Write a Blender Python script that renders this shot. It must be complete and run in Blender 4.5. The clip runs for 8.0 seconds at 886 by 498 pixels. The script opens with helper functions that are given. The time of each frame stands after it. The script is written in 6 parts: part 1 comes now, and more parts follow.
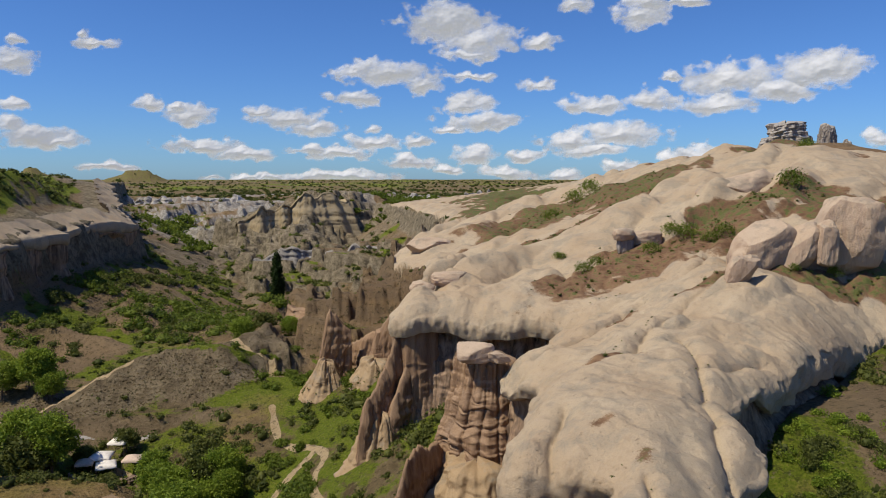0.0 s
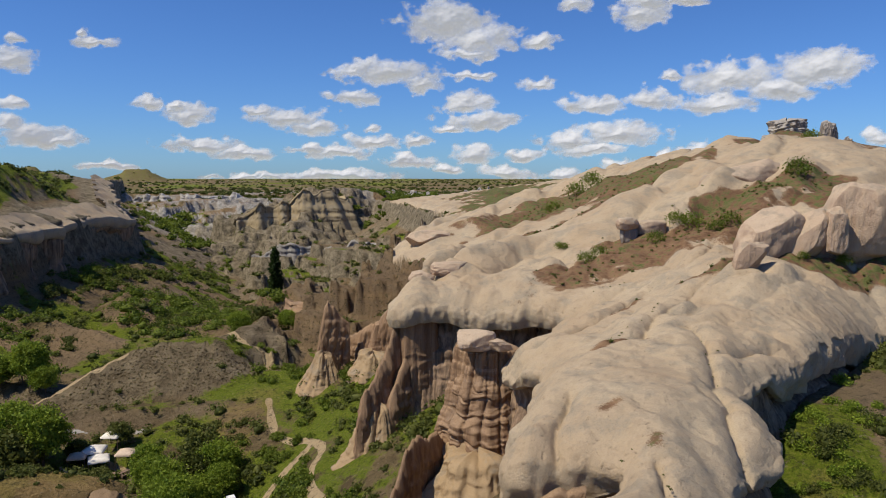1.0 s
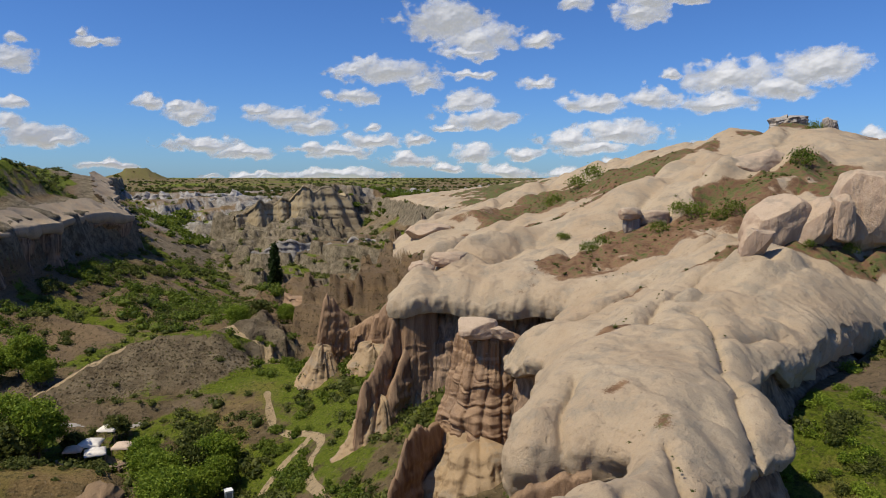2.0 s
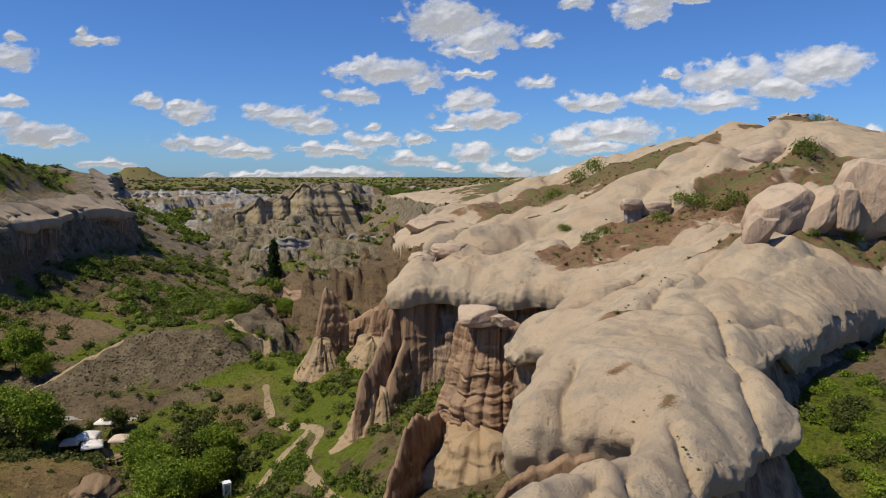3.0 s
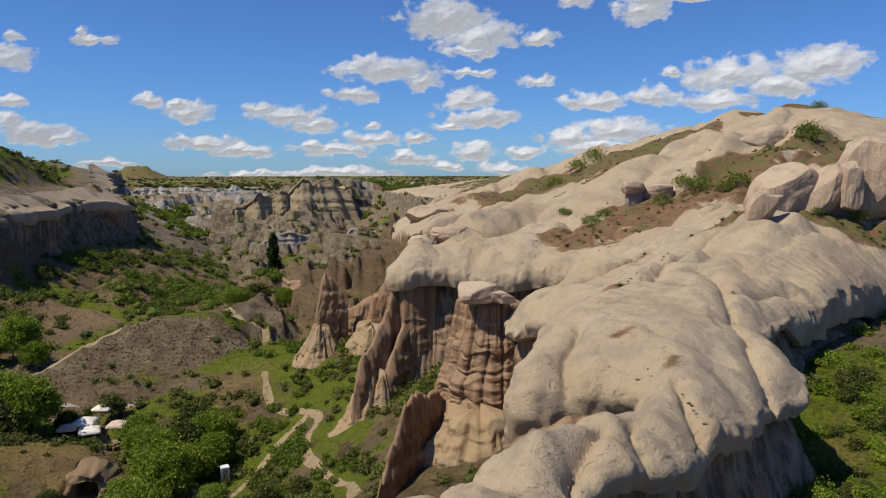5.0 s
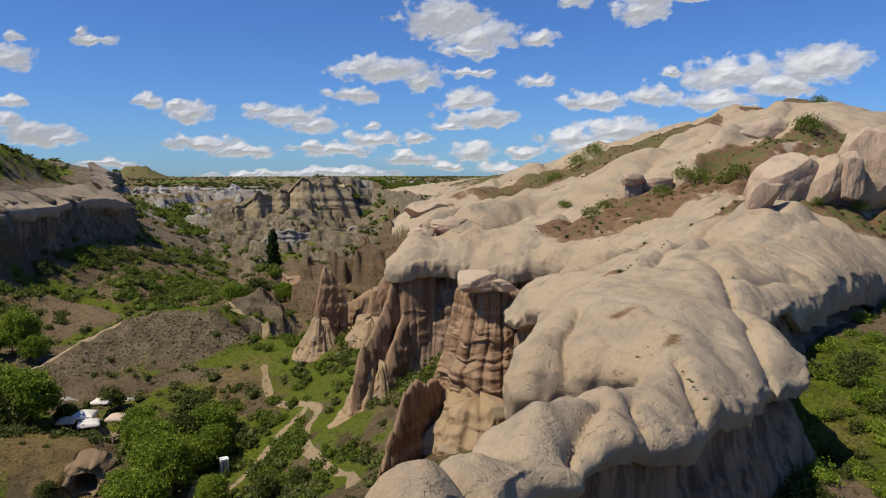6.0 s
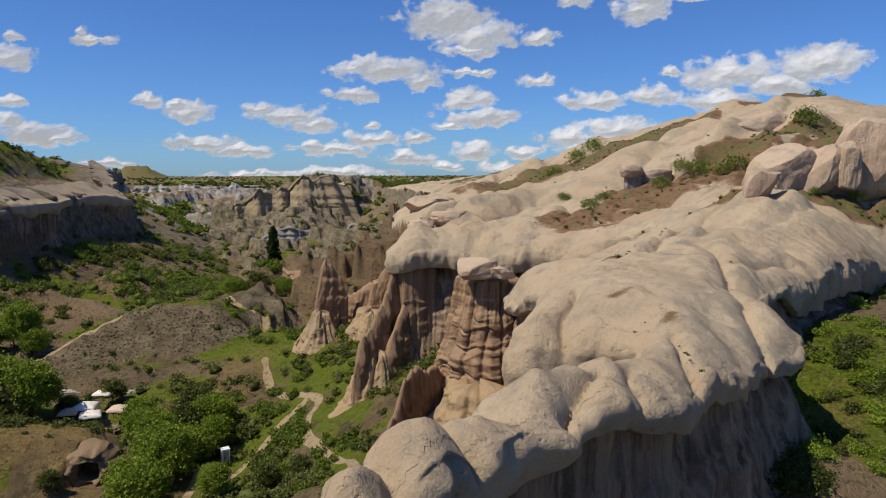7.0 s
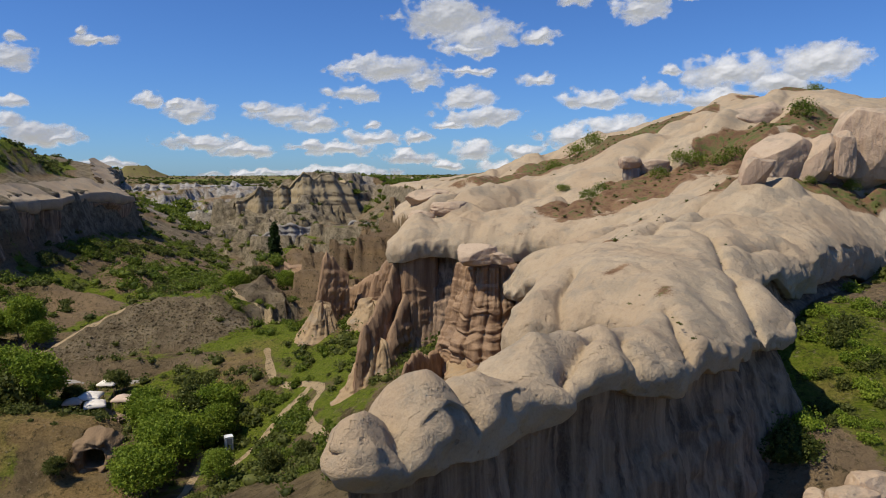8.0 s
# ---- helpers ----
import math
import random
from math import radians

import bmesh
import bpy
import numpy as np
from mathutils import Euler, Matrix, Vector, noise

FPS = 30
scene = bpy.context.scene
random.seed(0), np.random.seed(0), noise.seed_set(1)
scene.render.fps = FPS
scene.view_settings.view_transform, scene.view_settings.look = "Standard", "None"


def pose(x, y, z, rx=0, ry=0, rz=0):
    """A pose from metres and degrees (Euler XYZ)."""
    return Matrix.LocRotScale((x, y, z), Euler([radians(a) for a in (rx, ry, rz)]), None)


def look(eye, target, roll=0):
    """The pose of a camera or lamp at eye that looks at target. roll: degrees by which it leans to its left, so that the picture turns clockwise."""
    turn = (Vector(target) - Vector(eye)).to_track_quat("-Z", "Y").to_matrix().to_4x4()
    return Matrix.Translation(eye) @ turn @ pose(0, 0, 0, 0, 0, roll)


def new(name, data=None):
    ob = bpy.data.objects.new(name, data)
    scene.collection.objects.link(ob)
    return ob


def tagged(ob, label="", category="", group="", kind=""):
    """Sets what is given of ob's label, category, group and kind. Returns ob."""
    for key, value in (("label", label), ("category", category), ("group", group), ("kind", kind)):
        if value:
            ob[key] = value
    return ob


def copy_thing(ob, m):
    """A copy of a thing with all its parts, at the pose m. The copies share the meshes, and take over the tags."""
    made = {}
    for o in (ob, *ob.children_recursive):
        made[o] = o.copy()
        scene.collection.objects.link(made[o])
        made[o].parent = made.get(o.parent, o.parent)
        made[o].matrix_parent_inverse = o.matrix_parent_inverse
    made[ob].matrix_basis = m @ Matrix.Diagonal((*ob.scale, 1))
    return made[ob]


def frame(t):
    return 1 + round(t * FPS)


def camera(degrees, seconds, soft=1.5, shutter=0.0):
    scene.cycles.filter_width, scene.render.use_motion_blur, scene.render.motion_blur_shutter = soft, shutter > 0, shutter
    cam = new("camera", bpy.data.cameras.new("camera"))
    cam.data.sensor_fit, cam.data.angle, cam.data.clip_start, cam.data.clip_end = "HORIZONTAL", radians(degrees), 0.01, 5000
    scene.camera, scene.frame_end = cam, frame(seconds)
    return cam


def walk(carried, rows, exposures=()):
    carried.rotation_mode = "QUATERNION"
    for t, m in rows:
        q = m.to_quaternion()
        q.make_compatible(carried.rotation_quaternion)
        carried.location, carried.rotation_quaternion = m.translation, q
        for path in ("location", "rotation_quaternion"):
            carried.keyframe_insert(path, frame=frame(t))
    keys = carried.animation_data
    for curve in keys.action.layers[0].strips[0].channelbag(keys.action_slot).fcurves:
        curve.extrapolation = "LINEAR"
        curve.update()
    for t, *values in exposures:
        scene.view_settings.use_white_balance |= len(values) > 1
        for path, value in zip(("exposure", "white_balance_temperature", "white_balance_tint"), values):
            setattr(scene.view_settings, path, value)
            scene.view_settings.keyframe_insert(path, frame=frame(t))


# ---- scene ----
cam = camera(61.8, 8.0, 1.0)
METRES, EYE, TILT, LEAN, TURN = 14.0, 60.0, -5.5, 0.0, 0.0
ROWS = [
    (0.0, 0.0, 0.0, 0.0, 0.0, 0.0, -0.0),
    (0.5, -0.0007, 0.0984, -0.06, -0.02, -0.01, 0.01),
    (1.0, -0.0039, 0.1752, -0.1172, -0.04, -0.03, -0.02),
    (1.5, -0.0076, 0.235, -0.1696, -0.03, -0.06, 0.01),
    (3.0, -0.0064, 0.3519, -0.3181, -0.03, -0.11, 0.01),
    (3.5, -0.0045, 0.379, -0.3643, -0.03, -0.13, 0.04),
    (4.0, -0.003, 0.3991, -0.41, -0.03, -0.16, 0.04),
    (4.5, -0.0034, 0.4126, -0.4518, -0.02, -0.17, 0.07),
    (6.0, 0.0011, 0.4343, -0.5864, -0.02, -0.14, 0.13),
    (6.5, 0.0003, 0.4214, -0.6315, -0.02, -0.15, 0.16),
    (7.0, 0.0021, 0.3963, -0.6779, -0.02, -0.15, 0.18),
    (7.5, 0.0009, 0.355, -0.7289, -0.01, -0.16, 0.22),
    (8.0, 0.0017, 0.3054, -0.7777, 0.01, -0.2, 0.28),
]
walk(cam, [(t, pose(0, 0, EYE, TILT, LEAN, TURN) @ pose(METRES * x, METRES * y, METRES * z, 90 + pitch, roll, yaw)) for t, x, y, z, yaw, pitch, roll in ROWS])

# ---------------------------------------------------------------- sky and sun
SUN_AZ, SUN_EL = -110.0, 56.0          # degrees; azimuth from +y towards +x
world = bpy.data.worlds.new("sky")
scene.world = world
world.use_nodes = True
wn = world.node_tree.nodes
sky = wn.new("ShaderNodeTexSky")
sky.sky_type = "NISHITA"
sky.sun_disc = False
sky.sun_elevation = radians(SUN_EL)
sky.sun_rotation = radians(SUN_AZ)
sky.altitude = 1100
sky.air_density, sky.dust_density, sky.ozone_density = 1.0, 0.6, 2.0
wn["Background"].inputs["Strength"].default_value = 0.071
tint = wn.new("ShaderNodeMix")
tint.data_type, tint.blend_type = "RGBA", "MULTIPLY"
tint.inputs[0].default_value, tint.inputs[7].default_value = 1.0, (0.62, 1.03, 1.72, 1)
world.node_tree.links.new(sky.outputs[0], tint.inputs[6])
world.node_tree.links.new(tint.outputs[2], wn["Background"].inputs["Color"])
sun = new("sun", bpy.data.lights.new("sun", "SUN"))
sun.data.energy, sun.data.angle, sun.data.color = 5.0, radians(0.6), (1.0, 0.92, 0.77)
a, e = radians(SUN_AZ), radians(SUN_EL)
to_sun = Vector((math.sin(a) * math.cos(e), math.cos(a) * math.cos(e), math.sin(e)))
sun.matrix_world = look(to_sun * 300, (0, 0, 0))
scene.view_settings.exposure = -0.10


# ---------------------------------------------------------------- noise and plan helpers
def lattice(ix, iy, iz, seed):
    n = ix.astype(np.int64) * 374761393 + iy.astype(np.int64) * 668265263 + iz.astype(np.int64) * 1442695041 + seed * 974634777
    n = (n ^ (n >> 13)) & 0x7FFFFFFF
    n = (n * 1274126177) & 0x7FFFFFFF
    n = (n ^ (n >> 16)) & 0xFFFF
    return n / 32767.5 - 1.0


def vnoise(x, y, z, seed):
    ix, iy, iz = np.floor(x), np.floor(y), np.floor(z)
    fx, fy, fz = x - ix, y - iy, z - iz
    fx, fy, fz = (f * f * f * (f * (f * 6 - 15) + 10) for f in (fx, fy, fz))
    out = 0
    for k in (0, 1):
        wz = fz if k else 1 - fz
        for j in (0, 1):
            wy = fy if j else 1 - fy
            a0 = lattice(ix, iy + j, iz + k, seed)
            a1 = lattice(ix + 1, iy + j, iz + k, seed)
            out = out + wz * wy * (a0 + (a1 - a0) * fx)
    return out


def flat_noise(x, y, seed):
    ix, iy = np.floor(x), np.floor(y)
    fx, fy = x - ix, y - iy
    fx, fy = fx * fx * (3 - 2 * fx), fy * fy * (3 - 2 * fy)
    a = ix.astype(np.int32) * np.int32(374761393) + np.int32((seed * 974634777) & 0x7FFFFFF)
    b = iy.astype(np.int32) * np.int32(668265263)

    def corner(n):
        n = (n ^ (n >> 13)) * np.int32(1274126177)
        return ((n ^ (n >> 16)) & np.int32(0xFFFF)).astype(np.float32)
    da, db = np.int32(374761393), np.int32(668265263)
    c00, c10, c01, c11 = corner(a + b), corner(a + da + b), corner(a + b + db), corner(a + da + b + db)
    lo, hi = c00 + (c10 - c00) * fx, c01 + (c11 - c01) * fx
    return (lo + (hi - lo) * fy) / 32767.5 - 1.0


def fbm(x, y, scale, octaves=4, seed=0, z=None, gain=0.5):
    x, y = np.asarray(x, float) / scale, np.asarray(y, float) / scale
    total, amp = 0, 1.0
    if z is None:
        with np.errstate(over="ignore"):
            for o in range(octaves):
                total = total + amp * flat_noise(x + 17.3 * o, y - 9.1 * o, seed + o)
                x, y, amp = x * 2.03, y * 2.03, amp * gain
        return total
    z = np.asarray(z, float) / scale
    for o in range(octaves):
        total = total + amp * vnoise(x + 17.3 * o, y - 9.1 * o, z + 5.7 * o, seed + o)
        x, y, z, amp = x * 2.03, y * 2.03, z * 2.03, amp * gain
    return total


def ridged(x, y, scale, octaves=4, seed=0):
    x, y = np.asarray(x, float) / scale, np.asarray(y, float) / scale
    total, amp = 0, 1.0
    for o in range(octaves):
        with np.errstate(over="ignore"):
            total = total + amp * (1 - 2 * np.abs(flat_noise(x + 7.7 * o, y + 3.1 * o, seed + o)))
        x, y, amp = x * 2.1, y * 2.1, amp * 0.5
    return total


def smooth(a, b, x):
    t = np.clip((x - a) / (b - a), 0, 1)
    return t * t * (3 - 2 * t)


def along(x, y, pts):
    """Distance to a line of (x, y, z) points, the line's height there, and the run along it."""
    best, run, total = np.full(np.shape(x), 1e9), np.zeros(np.shape(x)), 0.0
    tall = any(p[2] for p in pts)
    zed, weight = np.zeros(np.shape(x)), np.zeros(np.shape(x)) + 1e-30
    for (ax, ay, az), (bx, by, bz) in zip(pts[:-1], pts[1:]):
        l2 = (bx - ax) ** 2 + (by - ay) ** 2
        t = np.clip(((x - ax) * (bx - ax) + (y - ay) * (by - ay)) / l2, 0, 1)
        d = np.hypot(x - ax - t * (bx - ax), y - ay - t * (by - ay))
        m = d < best
        if tall:
            w = 1 / (d + 0.5) ** 6
            zed, weight = zed + w * (az + t * (bz - az)), weight + w
        best, run = np.where(m, d, best), np.where(m, total + t * l2 ** 0.5, run)
        total += l2 ** 0.5
    return best, zed / weight, run


def inside(x, y, poly):
    hit = np.zeros(np.shape(x), bool)
    for (ax, ay), (bx, by) in zip(poly, poly[1:] + poly[:1]):
        if ay != by:
            hit ^= ((ay > y) != (by > y)) & (x < (bx - ax) * (y - ay) / (by - ay) + ax)
    return hit


class Sheet:
    """A smooth sheet through a few levelled stations (thin plate)."""

    def __init__(self, pts, soft=0.3):
        p = np.array(pts, float)
        n = len(p)
        self.xy = p[:, :2]
        r2 = ((p[:, None, :2] - p[None, :, :2]) ** 2).sum(-1)
        k = 0.5 * r2 * np.log(r2 + 1e-9) + np.eye(n) * soft * 100
        q = np.c_[np.ones(n), p[:, :2]]
        m = np.block([[k, q], [q.T, np.zeros((3, 3))]])
        self.w = np.linalg.solve(m, np.r_[p[:, 2], 0, 0, 0])

    def __call__(self, x, y):
        n = len(self.xy)
        out = self.w[n] + self.w[n + 1] * x + self.w[n + 2] * y
        for i in range(n):
            r2 = (x - self.xy[i, 0]) ** 2 + (y - self.xy[i, 1]) ** 2
            out = out + self.w[i] * 0.5 * r2 * np.log(r2 + 1e-9)
        return out


def smax(a, b, k):
    h = np.clip(0.5 + 0.5 * (a - b) / k, 0, 1)
    return b + (a - b) * h + k * h * (1 - h)


def pillars(s, z, width, seed):
    """Blocky upright columns along a cliff: each stands at its own depth, with cracks between."""
    u = s / width + 0.4 * fbm(s, s * 0, width * 2.5, 2, seed) + 0.12 * fbm(z, z * 0, 5.0, 2, seed + 1)
    i = np.floor(u)
    f = u - i
    dice = lattice(i, i * 0, i * 0, seed + 2)
    edge = np.minimum(f, 1 - f) * width
    return 0.55 * dice - 0.45 * np.exp(-edge / 0.16) - 0.25 * np.exp(-edge / 0.55)


def ledges(z, s, scale, seed):
    """Harder and softer beds: a stepped profile up a cliff, nearly level."""
    k = fbm(z + 0.15 * fbm(s, s * 0, 4.0, 2, seed + 1), s * 0.03, scale, 3, seed)
    return np.sign(k) * np.abs(k) ** 0.5


# ---------------------------------------------------------------- plan of the land
NEAR_ROCK = [
    (-3.5, 26, 40.3), (-1, 29.5, 41.0), (4, 38, 41.1), (6.5, 36.6, 41.2), (13.5, 42, 40.9), (12, 44.7, 41.6), (14.3, 47.4, 41.8),
    (7.7, 51.2, 41.5), (12.2, 52, 42.8), (17.4, 45.6, 39.9), (20.4, 50.6, 39.9), (24, 54, 39.9), (19, 55, 41.5), (15.5, 56, 42.9),
    (14.6, 60.5, 42.9), (21.2, 66.4, 42.9), (24, 69, 43.0), (30.7, 70.5, 42.0), (50, 89.3, 41.8), (44, 88, 45.5), (38.4, 88.3, 48.0), (35.3, 77.5, 43.8), (41.1, 81.9, 43.6), (43.8, 82.3, 42.6), (37.9, 85.6, 46.6), (30.1, 69.4, 41.9), (31.8, 67.9, 41.2),
    (10, 80, 40.5), (5, 83, 39.5), (18, 98, 41.0), (17, 104, 42.5), (4, 110, 42.5), (-5, 112, 41.5), (10, 117.6, 44.1),
    (24, 119.5, 45.5), (38, 111.4, 48.3), (33, 98, 46.5)]
HILL = [
    (21, 126, 47.0), (40, 121, 51.0), (53, 141, 59.5), (63, 144, 60.0), (86, 179, 67.6), (73, 163, 64.3), (97, 196, 65), (62, 236, 63.0), (34, 208, 53.8), (24.6, 187, 48.5),
    (8, 190, 46.8), (-3, 180, 43.0), (-12, 200, 41.5), (70, 112, 52.0), (75, 95, 42.0), (110, 140, 55.0), (130, 200, 58.0), (45, 260, 55.5), (35, 330, 51.5), (33, 458, 52.4),
    (-2, 376, 43.0), (70, 350, 57.0), (160, 300, 62.0), (10, 150, 44.5), (55, 110, 51.5)]
rock_top = Sheet(NEAR_ROCK + HILL, 0.05)

# the rim of the rock, from the gully side round the nose and up the valley side
RIM_NEAR = [(75, 92), (60, 94), (51.5, 88.8), (44.5, 81.6), (36, 73.5), (31.8, 68.6), (26, 64), (23, 60), (24.5, 56.5), (24.3, 53), (20.5, 49), (17, 45), (13.5, 41),
            (8.5, 36), (5.1, 33.6), (1.5, 29.5), (-1.5, 26.3), (-3.6, 25.4), (-4.1, 26.6), (-1.8, 30.3), (1.3, 34.1), (4.4, 39.0), (6.9, 41.5), (9.4, 43.6)]
RIM_FAR = [(10.8, 46.0), (10.4, 48.4), (7.6, 49.8), (5.0, 50.6), (4.3, 52.5), (4.8, 56), (6.5, 60), (9, 66), (10, 72), (8.5, 77), (7, 80), (6, 82.5), (8, 86), (13, 91), (19, 97.5), (17, 101), (12, 104.5), (6, 106.5),
           (0, 108), (-6, 108), (-8, 111), (-7.5, 116), (-5, 122), (-3, 131)]
RIM_BACK = [(-2, 145), (-6, 165), (-12, 178), (-13, 195), (-8, 220), (-1, 260), (2, 300), (-6, 376), (-20, 440), (-50, 540), (-60, 700), (900, 700), (900, 92)]
RIM = RIM_NEAR + RIM_FAR
ROCK_PLAN = RIM + RIM_BACK
RIM_LINE = [(x, y, 0.0) for x, y in [(900, 92)] + RIM + RIM_BACK[:-2]]


# cracks that run in from the rim, and hollows on the upper face
FOLDS = [
    [(13.2, 45.5, 0), (12.9, 42, 0), (12.6, 39, 0)], [(24.6, 75, 0), (23.3, 66, 0), (22.5, 61.5, 0), (20.8, 56, 0), (19.8, 50.5, 0), (19.4, 47, 0)],
    [(9.4, 57, 0), (8.0, 52, 0), (7.2, 46, 0), (6.8, 42, 0)], [(6.9, 37.6, 0), (5.9, 35.2, 0), (5.2, 32.8, 0)], [(9.3, 39, 0), (8.8, 36, 0)], [(-3.6, 29, 0), (-1.9, 27.5, 0), (-0.9, 25.8, 0)], [(-0.8, 32, 0), (0.8, 29.8, 0), (2.0, 28.4, 0)],
    [(21, 67.6, 0), (26, 67.5, 0), (31, 71, 0)], [(17.5, 71, 0), (23, 80, 0), (30, 88, 0), (36, 92, 0)], [(-1, 128, 0), (6, 121, 0), (14, 122, 0), (20, 118, 0)],
    [(10, 80, 0), (18, 86, 0), (26, 95, 0)], [(40, 110, 0), (34, 101, 0), (27, 98, 0)]]


# rounded heads along the fin and the valley side of the nose: place, reach, height
LUMPS = [(-3.0, 27.0, 1.4, 0.75), (-0.9, 29.7, 1.4, 0.35), (1.7, 32.9, 1.5, -0.95), (0.6, 30.6, 0.9, -0.4), (4.1, 36.7, 1.8, 0.4), (8.6, 38.6, 1.3, 0.45), (6.2, 51.8, 1.5, 0.5), (8.0, 49.6, 1.2, 0.3)]


def lobing(run):
    """Bulges and creases along the rim: 1 on a bulge, 0 in a crease."""
    return np.minimum(1, 2.2 * np.abs(fbm(run, run * 0 + 3.3, 6.5, 2, 90)))


def rock_height(x, y, d, run=None):
    """The bare rock's upper face; d is the way in from its rim."""
    z = rock_top(x, y)
    near = 1 - smooth(110, 150, y)
    fin = 1 - smooth(34, 42, y)
    nose = 1 - smooth(66, 84, y)
    z = z + 0.55 * fbm(x, y, 9, 3, 11) * (0.5 + 0.5 * near) * (1 - 0.45 * nose) + 0.22 * fbm(x, y, 2.4, 4, 12) * near + 0.35 * fin
    wx, wy = x + 2.5 * fbm(x, y, 9, 2, 14), y + 2.5 * fbm(x, y, 9, 2, 15)
    z = z - (0.35 + 0.55 * smooth(55, 75, y)) * np.clip(ridged(wx * 0.9 - wy * 0.35, wy * 0.4 + wx * 0.3, 10, 1, 13) - 0.5, 0, 1) * (1 - fin)
    # rounded domes on the hill
    hilly = smooth(106, 126, y) * (1 - smooth(300, 420, y))
    z = z + hilly * (1.3 + 0.9 * (1 - smooth(128, 150, y))) * (np.abs(fbm(wx * 0.75 - wy * 0.6, (wy * 0.75 + wx * 0.6) * 0.5, 12, 2, 16)) * 2.2 - 0.7)
    z = z + 0.5 * (np.abs(fbm(wx, wy, 6.0, 2, 10)) * 2 - 0.6) * (1 - fin) * (1 - 0.6 * nose)
    z = z - 0.10 * np.abs(fbm(x * 0.8 + y * 0.6, (y * 0.8 - x * 0.6) * 0.18, 1.1, 3, 19)) * near - 0.05 * np.clip(fbm(x, y, 0.8, 2, 9) - 0.25, 0, 1) * near
    for lx, ly, rad, h in LUMPS:
        z = z + h * np.exp(-((x - lx) ** 2 + (y - ly) ** 2) / rad ** 2)
    for line in FOLDS:
        dist, _, _ = along(x + 0.5 * fbm(x, y, 3, 2, 17), y + 0.5 * fbm(x, y, 3, 2, 18), line)
        crisp = np.maximum(fin, nose)
        z = z - (0.6 + 0.2 * crisp) * np.exp(-dist / (0.45 - 0.23 * crisp)) + 0.3 * np.exp(-((dist - 1.7) / 1.1) ** 2)
    if run is not None:
        z = z - (0.8 - 0.65 * (1 - smooth(60, 75, y))) * (1 - 0.85 * smooth(20, 27, x) * (1 - smooth(93, 99, y))) * (1 - lobing(run)) ** 2 * np.exp(-np.maximum(d, 0) / 3.0)
    thin = smooth(9, 15, x) * (1 - smooth(92, 100, y)) * smooth(36, 40, y)
    return z - (2.0 - 1.1 * thin - 0.8 * fin) * np.exp(-np.maximum(d, 0) / (1.9 - 0.7 * thin))


# soil and scrub on the bare rock: line, half width, how green
PATCHES = [
    ([(18.5, 109, 0), (26, 115.5, 0), (34, 118, 0), (45, 117, 0)], 6.3, 0.36), ([(20, 182, 0), (30, 195, 0), (42, 190, 0), (47, 176, 0)], 13, 0.5),
    ([(45, 126, 0), (53, 126, 0), (62, 130, 0), (68, 134, 0)], 4.5, 0.5), ([(29, 90.8, 0), (36, 91.2, 0)], 1.3, 0.5), ([(13.5, 69.5, 0), (17, 72.3, 0), (19.5, 71, 0)], 0.7, 0.2),
    ([(11.2, 52.4, 0), (12.2, 52.9, 0)], 0.35, 0.1), ([(13.2, 47.2, 0), (13.7, 48.2, 0)], 0.45, 0.7), ([(74, 184, 0), (96, 187, 0)], 3.5, 0.5), ([(60, 242, 0), (68, 242, 0)], 4, 0.5),
    ([(14.3, 145, 0), (24, 146, 0), (30, 150, 0)], 6, 0.45), ([(44, 100, 0), (52, 98.5, 0), (60, 100, 0)], 2.6, 0.5), ([(60, 120, 0), (90, 130, 0)], 7, 0.5), ([(20, 86.5, 0), (24, 92.5, 0)], 0.6, 0.3),
    ([(120, 190, 0), (100, 230, 0), (90, 300, 0)], 26, 0.45), ([(20, 260, 0), (40, 330, 0), (30, 430, 0)], 22, 0.6)]


def rock_soil(x, y):
    soil, veg = np.zeros(np.shape(x)), np.zeros(np.shape(x))
    wob = fbm(x, y, 5, 4, 77)
    for line, half, green in PATCHES:
        d, _, _ = along(x, y, line)
        k = np.clip(1.0 - (d / half - 1) * min(half, 3) * 0.5 + 0.8 * wob * min(half / 2, 1), 0, 2)
        k = np.clip(k - 0.5, 0, 1)
        soil = np.maximum(soil, k)
        veg = np.maximum(veg, k * green)
    return soil, veg


valley = Sheet([
    (-40, 40, 4), (-25, 85, 12), (-31, 107, 9), (-10, 75, 20), (0, 85, 23), (-7, 101, 22), (-14, 108, 17), (-20, 95, 12.5), (-60, 124, 11.5), (-50, 95, 8),
    (-100, 100, 12), (-30, 131, 17), (-21, 125, 18), (-20, 150, 22), (-40, 150, 18), (-62, 175, 17), (-90, 160, 14.5), (-19.3, 107.5, 16.2), (-16, 96, 15.8), (-12.4, 89.7, 15.8), (-19.3, 115.4, 16.7), (-31, 131.5, 17.6), (-26, 108, 11), (-110, 200, 20), (-60, 230, 17), (-90, 260, 16),
    (-30, 200, 22), (-95, 318, 9), (-120, 365, 10), (-78, 376, 15), (-66, 285, 6)], 0.2)
upper_valley = Sheet([(-62, 175, 18), (-30, 200, 22), (-60, 230, 17), (-90, 260, 15), (-66, 288, 6), (-95, 318, 9), (-120, 365, 10), (-78, 376, 15), (-40, 300, 18), (-160, 480, 12), (-120, 460, 17),
                      (-200, 560, 22), (-60, 480, 20), (0, 300, 22), (20, 420, 30), (-250, 640, 30), (-50, 600, 34)], 0.2)
